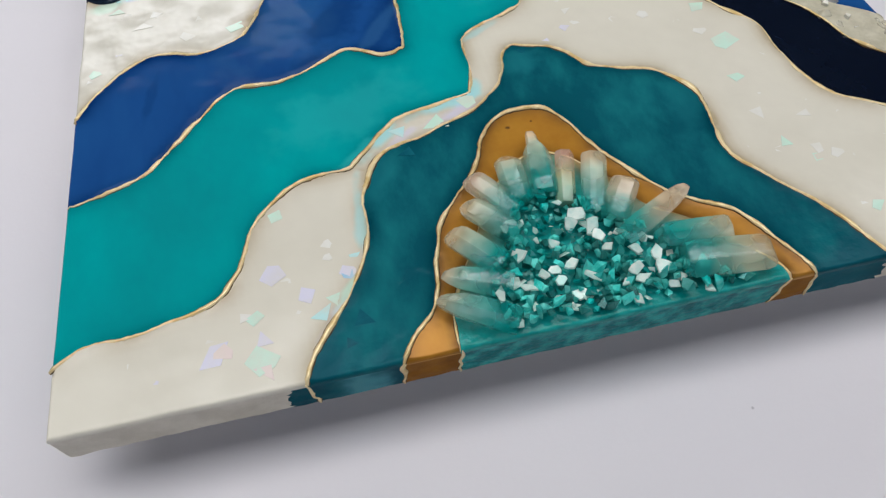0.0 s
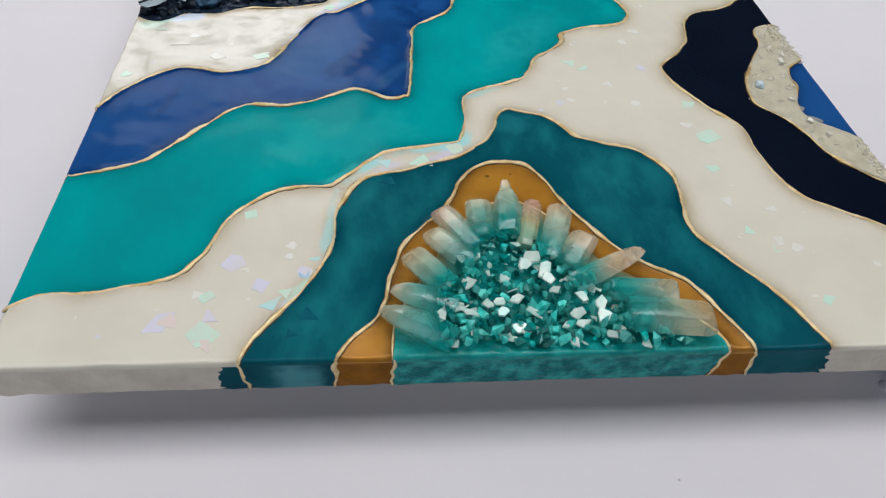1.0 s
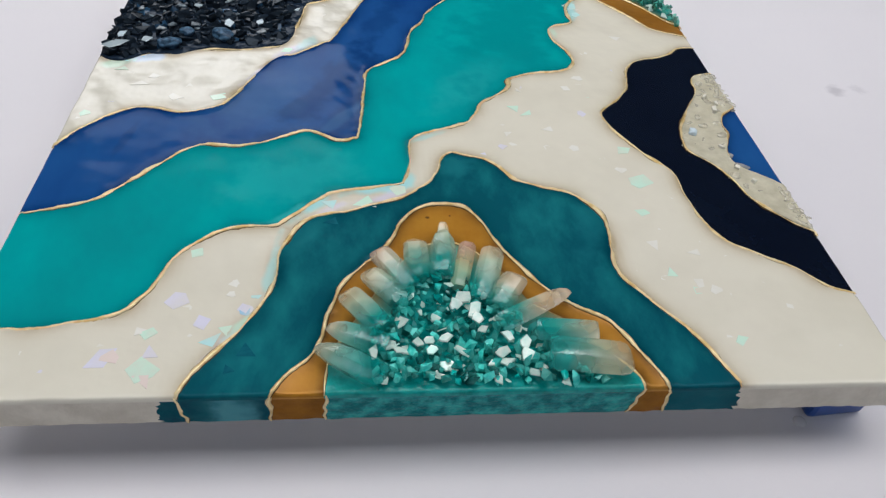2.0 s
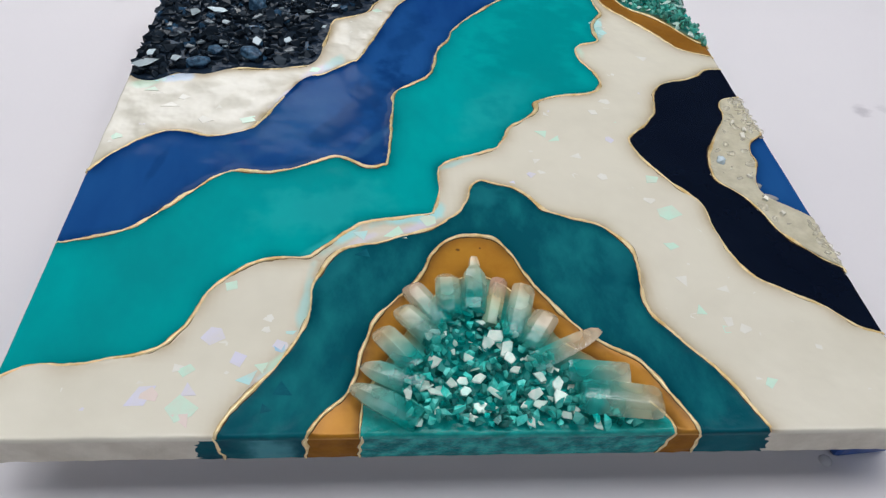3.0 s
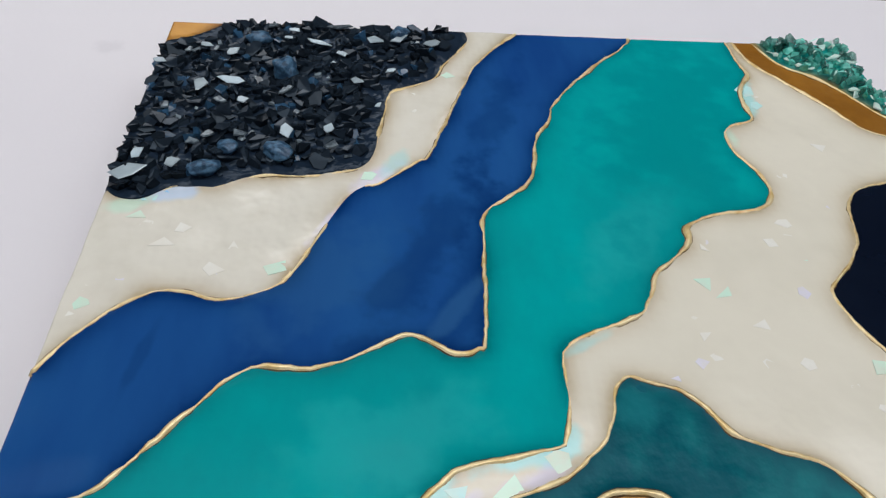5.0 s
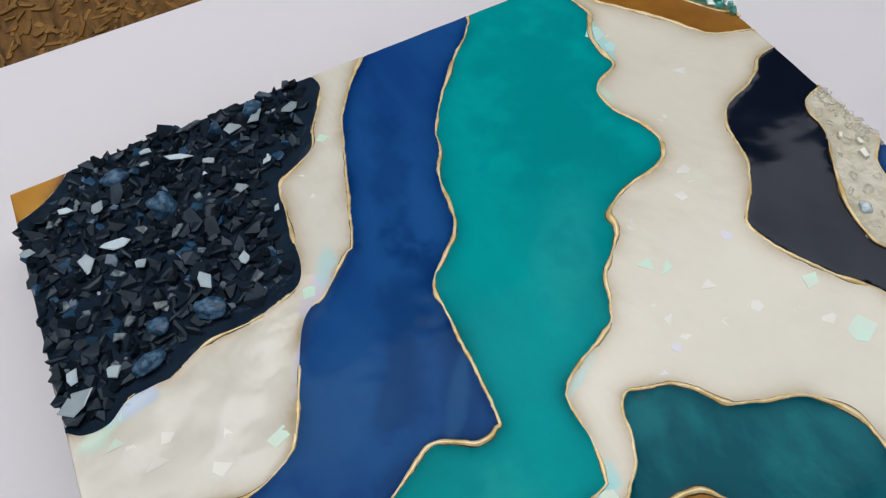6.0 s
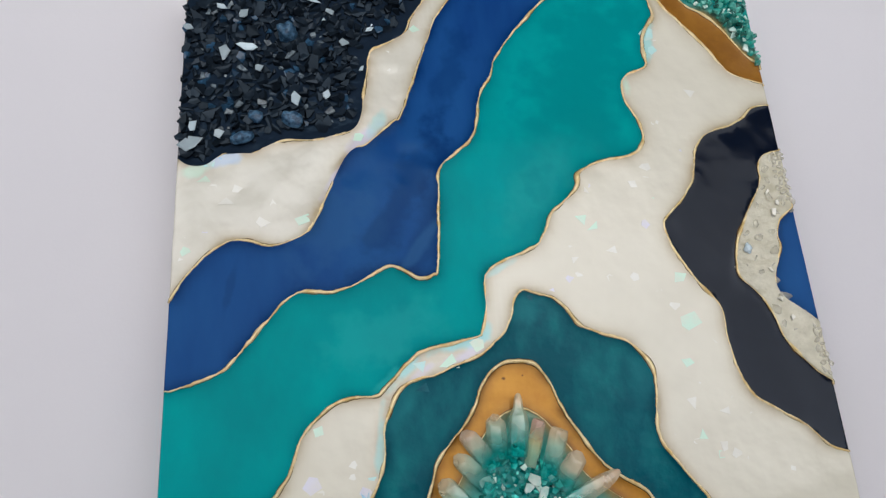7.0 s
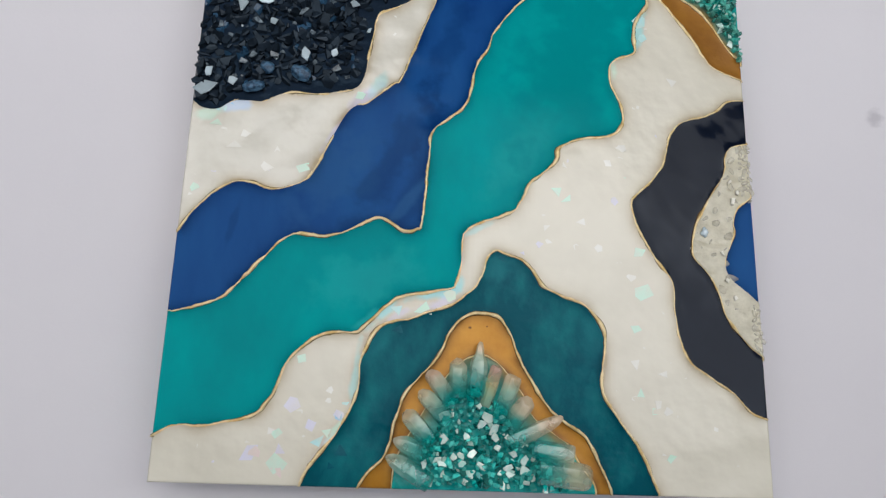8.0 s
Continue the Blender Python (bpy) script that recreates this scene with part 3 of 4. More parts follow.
def strip(parent, x0, x1, u0, u1, mat, label, seed, place=None):
    """The resin that ran down the front edge: x0 to x1 at the rim, u0 to u1 at the foot (millimetres)."""
    bm = bmesh.new()
    columns = max(2, round(abs(x1 - x0) / 3))
    rows = 14
    front, back = [], []
    for i in range(columns + 1):
        f = i / columns
        line, rear = [], []
        for j in range(rows + 1):
            g = j / rows
            x = (x0 + ragged(x0, g) + (x1 + ragged(x1, g) - x0 - ragged(x0, g)) * f) * (1 - g) + (u0 + ragged(x0, g) + (u1 + ragged(x1, g) - u0 - ragged(x0, g)) * f) * g
            z = -RIM - (DEEP - RIM + 1.1 * noise.noise((x * 0.12, seed, 0))) * g
            y = 0.05 + 0.35 * noise.noise((x * 0.15, z * 0.2, 3.0)) * min(1, 3 * g) + 0.4 * max(0, g - 0.75) / 0.25
            for column, v in ((line, y), (rear, 2.2)):
                px, py = place(x, v) if place else (x, v)
                column.append(bm.verts.new((px * MM, py * MM, TOP + z * MM)))
        front.append(line)
        back.append(rear)
    for grid, turn in ((front, False), (back, True)):
        for a, b in zip(grid, grid[1:]):
            for j in range(rows):
                quad = (a[j], a[j + 1], b[j + 1], b[j])
                bm.faces.new(quad[::-1] if turn else quad)
    for i in range(columns):
        bm.faces.new((front[i][0], front[i + 1][0], back[i + 1][0], back[i][0]))
        bm.faces.new((front[i][rows], back[i][rows], back[i + 1][rows], front[i + 1][rows]))
    for i, flip in ((0, False), (columns, True)):
        for j in range(rows):
            quad = (front[i][j], back[i][j], back[i][j + 1], front[i][j + 1])
            bm.faces.new(quad[::-1] if flip else quad)
    bmesh.ops.recalc_face_normals(bm, faces=bm.faces)
    return smooth(part("edge_coat", bm, mat, parent, label), 50)


def shard_mesh(name, mat, seed, flat, soft=0.0):
    """A broken glass chip about 1 mm across: the hull of a few scattered points, its edges softened where resin coats it."""
    rng = random.Random(seed)
    bm = bmesh.new()
    count = rng.randint(7, 10)
    for i in range(count):
        a = math.tau * (i + rng.uniform(-0.35, 0.35)) / count
        r = rng.uniform(0.35, 0.55)
        bm.verts.new((r * math.cos(a), r * rng.uniform(0.6, 0.9) * math.sin(a), flat * rng.choice((-0.5, 0.5)) * rng.uniform(0.8, 1)))
    for z in (-0.5, 0.5):
        for i in range(3):
            a = rng.uniform(0, math.tau)
            bm.verts.new((0.25 * math.cos(a), 0.25 * math.sin(a), z * flat))
    hull = bmesh.ops.convex_hull(bm, input=bm.verts)
    bmesh.ops.delete(bm, geom=[v for v in hull["geom_interior"] if isinstance(v, bmesh.types.BMVert)], context="VERTS")
    if soft:
        bmesh.ops.dissolve_limit(bm, angle_limit=radians(12), verts=bm.verts[:], edges=bm.edges[:])
        bmesh.ops.bevel(bm, geom=bm.edges[:], offset=soft, segments=1, affect="EDGES", clamp_overlap=True)
    me = bpy.data.meshes.new(name)
    bm.to_mesh(me)
    bm.free()
    me.materials.append(mat)
    if soft:
        me.shade_smooth()
    return me


def plate_mesh(name, mat, seed, thick):
    """A flat broken plate of glass about 1 mm across, with a slightly smaller upper face."""
    rng = random.Random(seed)
    bm = bmesh.new()
    count = rng.randint(4, 6)
    low, high = [], []
    for i in range(count):
        a = math.tau * (i + rng.uniform(-0.4, 0.4)) / count
        r = rng.uniform(0.32, 0.62)
        x, y = r * math.cos(a), 0.85 * r * math.sin(a)
        low.append(bm.verts.new((x, y, -thick / 2)))
        high.append(bm.verts.new((x * 0.88, y * 0.88, thick / 2)))
    bm.faces.new(high)
    bm.faces.new(low[::-1])
    for k in range(count):
        bm.faces.new((low[k], low[(k + 1) % count], high[(k + 1) % count], high[k]))
    me = bpy.data.meshes.new(name)
    bm.to_mesh(me)
    bm.free()
    me.materials.append(mat)
    return me


def stone_mesh(name, mat, seed):
    """A lumpy rounded stone about 1 mm across."""
    bm = bmesh.new()
    bmesh.ops.create_icosphere(bm, subdivisions=3, radius=0.5)
    for v in bm.verts:
        v.co *= 1 + 0.4 * noise.noise(v.co * 3 + Vector((seed, 0, 0))) + 0.12 * noise.noise(v.co * 9 + Vector((seed, 0, 0)))
        v.co.z *= 0.6
    me = bpy.data.meshes.new(name)
    bm.to_mesh(me)
    bm.free()
    me.materials.append(mat)
    me.shade_smooth()
    return me


def scatter(rng, loop, tries, gap):
    """Random places in a loop (millimetres), at least gap apart."""
    xs, ys = [p[0] for p in loop], [p[1] for p in loop]
    kept = []
    cells = {}
    for _ in range(tries):
        x, y = rng.uniform(min(xs), max(xs)), rng.uniform(min(ys), max(ys))
        if not inside(x, y, loop):
            continue
        c = (int(x // gap), int(y // gap))
        near = [q for i in (-1, 0, 1) for j in (-1, 0, 1) for q in cells.get((c[0] + i, c[1] + j), ())]
        if all((x - q[0]) ** 2 + (y - q[1]) ** 2 > gap * gap for q in near):
            kept.append((x, y))
            cells.setdefault(c, []).append((x, y))
    return kept


def chip(name, me, x, y, z, size, tilt, rng, parent):
    ob = new(name, me)
    ob.parent = parent
    turn = Euler((radians(rng.uniform(-tilt, tilt)), radians(rng.uniform(-tilt, tilt)), rng.uniform(0, math.tau)))
    ob.matrix_basis = Matrix.LocRotScale((x * MM, y * MM, TOP + z * MM), turn, (size * MM * rng.uniform(0.75, 1.3), size * MM * rng.uniform(0.7, 1.1), size * MM))
    return ob


ENDS = {
    "blunt": ((0.0, 0.9), (0.1, 1.0), (0.5, 1.0), (0.86, 0.97), (0.95, 0.84), (1.0, 0.60)),
    "square": ((0.0, 0.9), (0.1, 1.0), (0.5, 1.02), (0.93, 1.0), (1.0, 0.86)),
    "taper": ((0.0, 0.95), (0.15, 1.05), (0.5, 0.98), (0.74, 0.88), (0.91, 0.62), (1.0, 0.34)),
    "neck": ((0.0, 0.9), (0.15, 1.04), (0.48, 1.05), (0.66, 0.88), (0.78, 0.50), (0.94, 0.40), (1.0, 0.26)),
}


def quartz(base, tip, width, rise, mat, parent, seed, label, end, slant):
    """A six-sided quartz point lying from base to tip (millimetres) with a flat facet on top; slant tips its end face upwards."""
    rng = random.Random(seed)
    a = Vector((base[0], base[1], rise[0]))
    b = Vector((tip[0], tip[1], rise[1]))
    way = (b - a).normalized()
    side = way.cross(Vector((0, 0, 1))).normalized()
    up = side.cross(way)
    long = (b - a).length
    spin = rng.uniform(-0.3, 0.3)
    twist = rng.uniform(-0.08, 0.08)
    bm = bmesh.new()
    rings = []
    squeeze = [rng.uniform(0.88, 1.1) for _ in range(6)]
    lean = rng.uniform(-0.12, 0.12)
    for along, size in ENDS[end]:
        ring = []
        for k in range(6):
            r = width / 2 * size * squeeze[k]
            t = spin + twist * along + k * math.tau / 6
            lag = -slant * width * (0.5 + 0.5 * math.sin(t)) * max(0.0, along - 0.6) / 0.4 + (rng.uniform(-0.05, 0.05) * width if 0.2 < along < 0.95 else 0.0)
            p = a + way * (long * along + lag) + side * (r * math.cos(t) + lean * width * max(0.0, along - 0.6)) + up * r * 0.82 * math.sin(t)
            ring.append(bm.verts.new((p + Vector((0, 0, width * 0.28))) * MM + Vector((0, 0, TOP))))
        rings.append(ring)
    for one, two in zip(rings, rings[1:]):
        for k in range(6):
            bm.faces.new((one[k], one[(k + 1) % 6], two[(k + 1) % 6], two[k]))
    bm.faces.new(rings[0][::-1])
    bm.faces.new(rings[-1])
    bmesh.ops.recalc_face_normals(bm, faces=bm.faces)
    bmesh.ops.bevel(bm, geom=bm.edges[:], offset=0.00042, segments=2, affect="EDGES", profile=0.6, clamp_overlap=True)
    ob = smooth(part("quartz_point", bm, mat, parent, label), 22)
    span = ob.data.attributes.new("along", "FLOAT", "POINT")
    for i, v in enumerate(ob.data.vertices):
        span.data[i].value = min(1.0, max(0.0, (v.co / MM - Vector((0, 0, TOP / MM)) - a).dot(way) / long))
    return ob


# ---- large structure ----
def slab(name, lo, hi, mat, label, category, bevel=0.0, turn=0.0, kind="structure"):
    ob = part(name, box(bmesh.new(), lo, hi, bevel, turn), mat, None)
    return tagged(ob, label, category, kind=kind)


slab("ground", (-60, -60, -0.1), (60, 60, 0.0), M_GROUND, "plain grey ground under the table", "ground")
# added unseen wall, dark in reflections; its opening gives bright patches in the blue
wall = bmesh.new()
box(wall, (-2.8, 2.6, 0.0), (-1.25, 2.8, 6.1))
box(wall, (0.05, 2.6, 0.0), (6.0, 2.8, 6.1))
box(wall, (-1.25, 2.6, 0.0), (0.05, 2.8, 1.95))
box(wall, (-1.25, 2.6, 2.85), (0.05, 2.8, 6.1))
# unseen side walls, added to block low sky light and deepen shadows
slab("block_wall_east", (3.0, -1.0, 0.0), (3.2, 2.6, 3.0), M_WALL, "unseen dark wall added beside the table to block light", "wall")
slab("block_wall_west", (-2.8, -1.0, 0.0), (-2.6, 2.6, 3.0), M_WALL, "unseen dark wall added beside the table to block light", "wall")
# unseen, added to cut low light from the near side
slab("block_wall_south", (-2.8, -1.2, 0.0), (3.2, -1.0, 1.4), M_WALL, "unseen dark wall added behind the table to block light", "wall")
# unseen slab, added to darken the board in front of the painting
slab("ceiling", (-2.8, -1.2, 2.5), (3.2, -0.03, 2.6), M_WALL, "unseen dark slab added over the near side of the table to shade it", "ceiling")
tagged(part("reflection_wall", wall, M_WALL, None), "unseen dark wall added for reflections, with an opening for bright patches", "wall", kind="structure")

table = new("work_table")
table.location = (0.2, 0.2, 0.0)
tagged(table, "brown strand board table top on plain legs", "table")
part("tabletop", box(bmesh.new(), (-0.9, -0.75, 0.727), (1.3, 1.15, 0.745), 0.001), M_OSB, table, "brown pressed strand board")
for lx in (-0.8, 1.2):
    for ly in (-0.65, 1.05):
        part("leg", box(bmesh.new(), (lx - 0.03, ly - 0.03, 0.0), (lx + 0.03, ly + 0.03, 0.727), 0.003), M_WOOD, table)

board = part("backing_board", box(bmesh.new(), (-0.55, -0.62, 0.745), (1.0, 0.5345, 0.750), 0.0015, radians(-1.6)), M_TABLE, None)
tagged(board, "large smooth white board lying on the strand board table", "board")

strands = random.Random(21)
bm = bmesh.new()
for k in range(1100):
    x, y = strands.uniform(-0.16, 0.24), strands.uniform(0.525, 0.68)
    long, wide, turn = strands.uniform(0.005, 0.018), strands.uniform(0.0015, 0.0045), strands.gauss(1.2, 0.9)
    z = 0.7452 + 0.0012 * k / 1100
    low, high = [], []
    for u, v in ((-0.5, -0.4), (-0.1, -0.5), (0.5, -0.3), (0.45, 0.35), (0.0, 0.5), (-0.45, 0.4)):
        u, v = u * long * strands.uniform(0.8, 1.1), v * wide * strands.uniform(0.7, 1.2)
        px, py = x + u * math.cos(turn) - v * math.sin(turn), y + u * math.sin(turn) + v * math.cos(turn)
        lift = strands.uniform(-0.0002, 0.0003)
        high.append(bm.verts.new((px, py, z + lift)))
        low.append(bm.verts.new((px, py, z - 0.0008)))
    bm.faces.new(high)
    bm.faces.new(low[::-1])
    for k2 in range(6):
        bm.faces.new((low[k2], low[(k2 + 1) % 6], high[(k2 + 1) % 6], high[k2]))
tagged(part("strand_layer", bm, M_STRAND, table), "pressed golden brown wood strands", kind="stuff")

# ---- the painting ----
painting = new("geode_painting")
painting.location = (W / 2 * MM, H / 2 * MM, TOP - DEEP * MM)
tagged(painting, "resin geode painting in teal, blue, pearl and gold on raised panel", "painting")
# white instead of bare wood: the unseen underside brightens the shadow below
part("panel", box(bmesh.new(), (1.4 * MM, 1.4 * MM, TOP - (DEEP - 0.3) * MM), ((right(H) - 1.2) * MM, (H - 1.4) * MM, TOP - 2.5 * MM), 0.001), M_SIDE, painting, "wooden panel, white so its unseen underside bounces light")

navy_geode, blue_upper, blue_lower, teal_lower = glide(NAVY_GEODE), glide(BLUE_UPPER), glide(BLUE_LOWER), glide(TEAL_LOWER)
deep_outer, ochre_outer, ochre_inner = glide(DEEP_OUTER), glide(OCHRE_OUTER), glide(OCHRE_INNER)
navy_outer, navy_inner, clear_inner = glide(NAVY_OUTER), glide(NAVY_INNER), glide(CLEAR_INNER)
rust_outer, rust_inner, corner_gold = glide(RUST_OUTER), glide(RUST_INNER), glide(CORNER_GOLD)
TL, TR, BL, BR = (0, H), (W + 4, H), (0, 0), (W + 4, 0)

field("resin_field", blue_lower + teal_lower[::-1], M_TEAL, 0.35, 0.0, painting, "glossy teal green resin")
field("resin_field", blue_upper + blue_lower[::-1], M_BLUE, 0.35, 0.05, painting, "glossy cobalt blue resin with streaks and cloud reflections in its colour")
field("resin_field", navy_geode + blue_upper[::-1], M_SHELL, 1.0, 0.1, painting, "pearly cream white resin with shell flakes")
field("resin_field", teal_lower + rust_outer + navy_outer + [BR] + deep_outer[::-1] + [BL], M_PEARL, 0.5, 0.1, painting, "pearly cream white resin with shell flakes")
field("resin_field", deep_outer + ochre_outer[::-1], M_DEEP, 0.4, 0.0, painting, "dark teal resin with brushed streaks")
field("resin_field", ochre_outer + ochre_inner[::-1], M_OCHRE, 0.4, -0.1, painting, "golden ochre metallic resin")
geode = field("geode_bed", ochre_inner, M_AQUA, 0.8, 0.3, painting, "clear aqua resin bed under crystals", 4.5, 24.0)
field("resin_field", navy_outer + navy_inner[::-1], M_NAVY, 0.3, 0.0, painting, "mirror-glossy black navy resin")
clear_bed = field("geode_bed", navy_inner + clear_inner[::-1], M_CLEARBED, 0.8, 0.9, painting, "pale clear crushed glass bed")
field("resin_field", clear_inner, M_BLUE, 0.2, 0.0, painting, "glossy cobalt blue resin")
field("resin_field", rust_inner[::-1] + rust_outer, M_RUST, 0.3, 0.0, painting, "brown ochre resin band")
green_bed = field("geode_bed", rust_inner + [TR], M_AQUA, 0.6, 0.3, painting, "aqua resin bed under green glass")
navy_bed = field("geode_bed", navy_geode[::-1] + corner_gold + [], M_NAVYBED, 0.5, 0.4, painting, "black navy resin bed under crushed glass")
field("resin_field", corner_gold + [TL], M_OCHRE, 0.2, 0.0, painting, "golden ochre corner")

# front edge, from one end to the other
strip(painting, 0.3, 86, 0.6, 83, M_SIDE, "off-white painted edge", 1)
strip(painting, 86, 92, 83, 93.5, M_DEEPEDGE, "teal brushed over the edge", 2)
strip(painting, 92, 128.5, 93.5, 127.5, M_DEEPEDGE, "dark teal edge", 3)
strip(painting, 128.5, 150.5, 127.5, 149.5, M_SHADED_OCHRE, "ochre edge, browner with its shade in the colour", 4)
strip(painting, 150.5, 283, 149.5, 278.5, M_AQUAEDGE, "crackled aqua edge", 5)
strip(painting, 283, 293.7, 278.5, 296, M_SHADED_OCHRE, "ochre edge, browner with its shade in the colour", 6)
strip(painting, 293.7, 325, 296, 328.5, M_DEEPEDGE, "dark teal edge", 7)
strip(painting, 325, W + 3.3, 328.5, W + 3.0, M_SIDE, "off-white painted edge", 8)

# the other three edges, which carry on the face's colours
SIDES = ((lambda u, v: (v, u), ((0, M_SIDE, "off-white painted edge"), (28, M_TEAL, "teal edge"), (106, M_BLUE, "blue edge"), (158, M_SIDE, "off-white painted edge"), (252, M_NAVY, "navy edge"), (369, M_OCHRE, "ochre edge"), (H, None, ""))),
         (lambda u, v: (right(u) - v, u), ((0, M_SIDE, "off-white painted edge"), (51, M_NAVY, "navy edge"), (130, M_BLUE, "blue edge"), (208, M_NAVY, "navy edge"), (284, M_SIDE, "off-white painted edge"), (300, M_RUST, "brown edge"), (312, M_AQUA, "aqua edge"), (H, None, ""))),
         (lambda u, v: (u, H - v), ((0, M_OCHRE, "ochre edge"), (31, M_NAVY, "navy edge"), (165, M_SIDE, "off-white painted edge"), (197, M_BLUE, "blue edge"), (263, M_TEAL, "teal edge"), (325, M_RUST, "brown edge"), (338, M_AQUA, "aqua edge"), (W - 4.6, None, ""))))
for s, (place, stops) in enumerate(SIDES):
    for k, ((u0, mat, label), (u1, _, _)) in enumerate(zip(stops, stops[1:])):
        strip(painting, max(u0, 0.4), min(u1, H - 0.4) if s < 2 else u1, max(u0, 0.6), min(u1, H - 0.6) if s < 2 else u1, mat, label, 20 + 10 * s + k, place)

# gold lines
PIPED = [(navy_geode, 14, None, 0.85), (blue_upper, 0, 70, 0.9), (blue_upper, 84, None, 0.8), (blue_lower, 0, None, 1.05), (teal_lower, 0, None, 1.0),
         (deep_outer, 0, None, 0.95), (ochre_outer, 0, None, 1.0), (ochre_inner, 0, None, 0.65), (navy_outer, 0, None, 0.95), (navy_inner, 0, None, 0.8),
         (clear_inner, 0, 34, 0.8), (rust_outer, 0, None, 0.95), (rust_inner, 0, None, 0.9), (corner_gold, 0, None, 0.8)]
for i, (line, first, last, r) in enumerate(PIPED):
    gold_line(on_face(line[first:last], 0.9 if line in (navy_inner, clear_inner) else 0.4), r, i)
for i, (x, u) in enumerate(((92, 94.5), (128.5, 127.5), (150.5, 149.5), (283, 279), (293.7, 295.5))):
    run = [Vector(((x + (u - x) * k / 12 + 1.3 * noise.noise((k * 0.35, i * 3.7, 2.0))) * MM, 0.0, TOP - (0.8 + (DEEP - 1.0) * k / 12) * MM)) for k in range(13)]
    gold_line(run, 0.85, 40 + i, Vector((0, -1, 0)))

# quartz points fanned round the teal geode: tip x, y, base x, y, width, rise of tip, material, label, end, slant
CLEAR, TEALISH, PINK = "clear quartz point fading to aqua", "teal translucent quartz point", "pinkish translucent quartz point"
POINTS = [
    (145.5, 21, 174, 4, 11.5, 2.5, M_TEALQUARTZ, CLEAR, "taper", 0.3), (149.5, 31, 176, 20, 11, 2, M_TEALQUARTZ, TEALISH, "taper", 0.2),
    (156.5, 49, 174, 29, 12, 5, M_QUARTZ, CLEAR, "blunt", 0.3), (165, 62, 184, 42, 11, 4, M_QUARTZ, CLEAR, "blunt", 0.4),
    (170.5, 75, 187, 53, 10.5, 5, M_LILAC, PINK, "blunt", 0.3), (189.5, 84, 190, 58, 11, 4, M_QUARTZ, CLEAR, "blunt", 0.55),
    (204.5, 95, 201, 59, 13, 3, M_QUARTZ, CLEAR, "neck", 0.2), (215, 80, 208, 53, 8, 4, M_AMBER, "peach quartz point with a lilac tip", "square", 0.2),
    (226.5, 74, 217, 45, 11, 5, M_QUARTZ, CLEAR, "square", 0.15), (237.5, 60.5, 224, 40, 11.5, 4, M_ROSE, PINK, "blunt", 0.45),
    (259.5, 48.5, 224, 31, 10, 4.5, M_ROSE, PINK, "taper", 0.3), (267.5, 24.5, 240, 28, 11.5, 3, M_TEALQUARTZ, TEALISH, "square", 0.1),
    (280.5, 10, 243, 14.5, 16, 1, M_SMOKE, "smoky beige quartz point with a flat top", "blunt", 0.25)]
for i, (tx, ty, bx, by, wide, z1, mat, label, end, slant) in enumerate(POINTS):
    quartz((bx, by), (tx, ty), wide * 1.06, (1.2, z1), mat, geode, 100 + i, label, end, slant)

# shell flakes sunk in the pearl resin: x, y, size, tint
SHELL = [(317, 134, 14, 0), (312, 109, 8, 0), (333, 54, 7, 3), (315, 66, 8, 0), (17, 237, 9, 0), (31, 221, 11, 3), (79, 208, 11, 0), (8, 190, 7, 0),
         (256, 203, 11, 0), (166, 116, 14, 0), (183, 125, 11, 0), (76, 31, 8, 0), (114, 44, 8, 2), (304, 239, 9, 3), (342, 294, 9, 3)]
SHELL += [(88, 79, 8, 0), (26, 253, 9, 5), (33, 255, 9, 5), (20, 248, 9, 1), (262, 224, 7, 3), (244, 164, 6, 2), (293, 227, 7, 3), (115, 264, 9, 0), (319, 340, 13, 1), (321, 328, 9, 1), (63, 20, 9, 4),
          (78, 8, 12, 4), (147, 114, 10, 1), (286, 164, 7, 3), (60, 19, 15, 2), (77, 13, 15, 0), (84, 50, 11, 2), (102, 29, 12, 1)]
SHELL += [(107, 53, 5, 3), (79, 22, 10, 2), (74, 33, 8, 3), (311, 85, 11, 3), (331, 79, 9, 3), (249, 176, 7, 3), (274, 181, 8, 3), (315, 163, 11, 0), (309, 145, 7, 3), (232, 157, 4, 2),
          (262, 198, 10, 0), (326, 59, 7, 3), (335, 24, 9, 0), (298, 199, 7, 2), (37, 230, 8, 3), (54, 208, 9, 3), (154, 345, 8, 0), (97, 37, 9, 2), (115, 43, 7, 5), (118, 52, 5, 1), (108, 33, 8, 0)]


shell_loop = [*navy_geode, *blue_upper[::-1]]


def flake(x, y, size, tint, seed, lift=0.27):
    """A thin broken shell flake lying almost flat in the resin."""
    r = random.Random(seed)
    bm = bmesh.new()
    count = r.randint(3, 5)
    amp = 1.0 if inside(x, y, shell_loop) else 0.5
    turn = r.uniform(0, math.tau)
    low, high = [], []
    for k in range(count):
        a = turn + math.tau * (k + r.uniform(-0.3, 0.3)) / count
        u, v = x + size / 2 * r.uniform(0.6, 1.0) * math.cos(a), y + size / 2 * r.uniform(0.45, 0.9) * math.sin(a)
        z = TOP + (lift + relief(u, v, amp)) * MM
        high.append(bm.verts.new((u * MM, v * MM, z)))
        low.append(bm.verts.new((u * MM, v * MM, z - 0.5 * MM)))
    bm.faces.new(high)
    bm.faces.new(low[::-1])
    for k in range(count):
        bm.faces.new((low[k], low[(k + 1) % count], high[(k + 1) % count], high[k]))
    return part("shell_flake", bm, FLAKES[tint], painting)


for i, (x, y, size, tint) in enumerate(SHELL):
    flake(x, y, size * 1.2, tint, 300 + i)
wide = random.Random(5)
pearl_loop = [*teal_lower, *rust_outer, *navy_outer, BR, *deep_outer[::-1], BL]
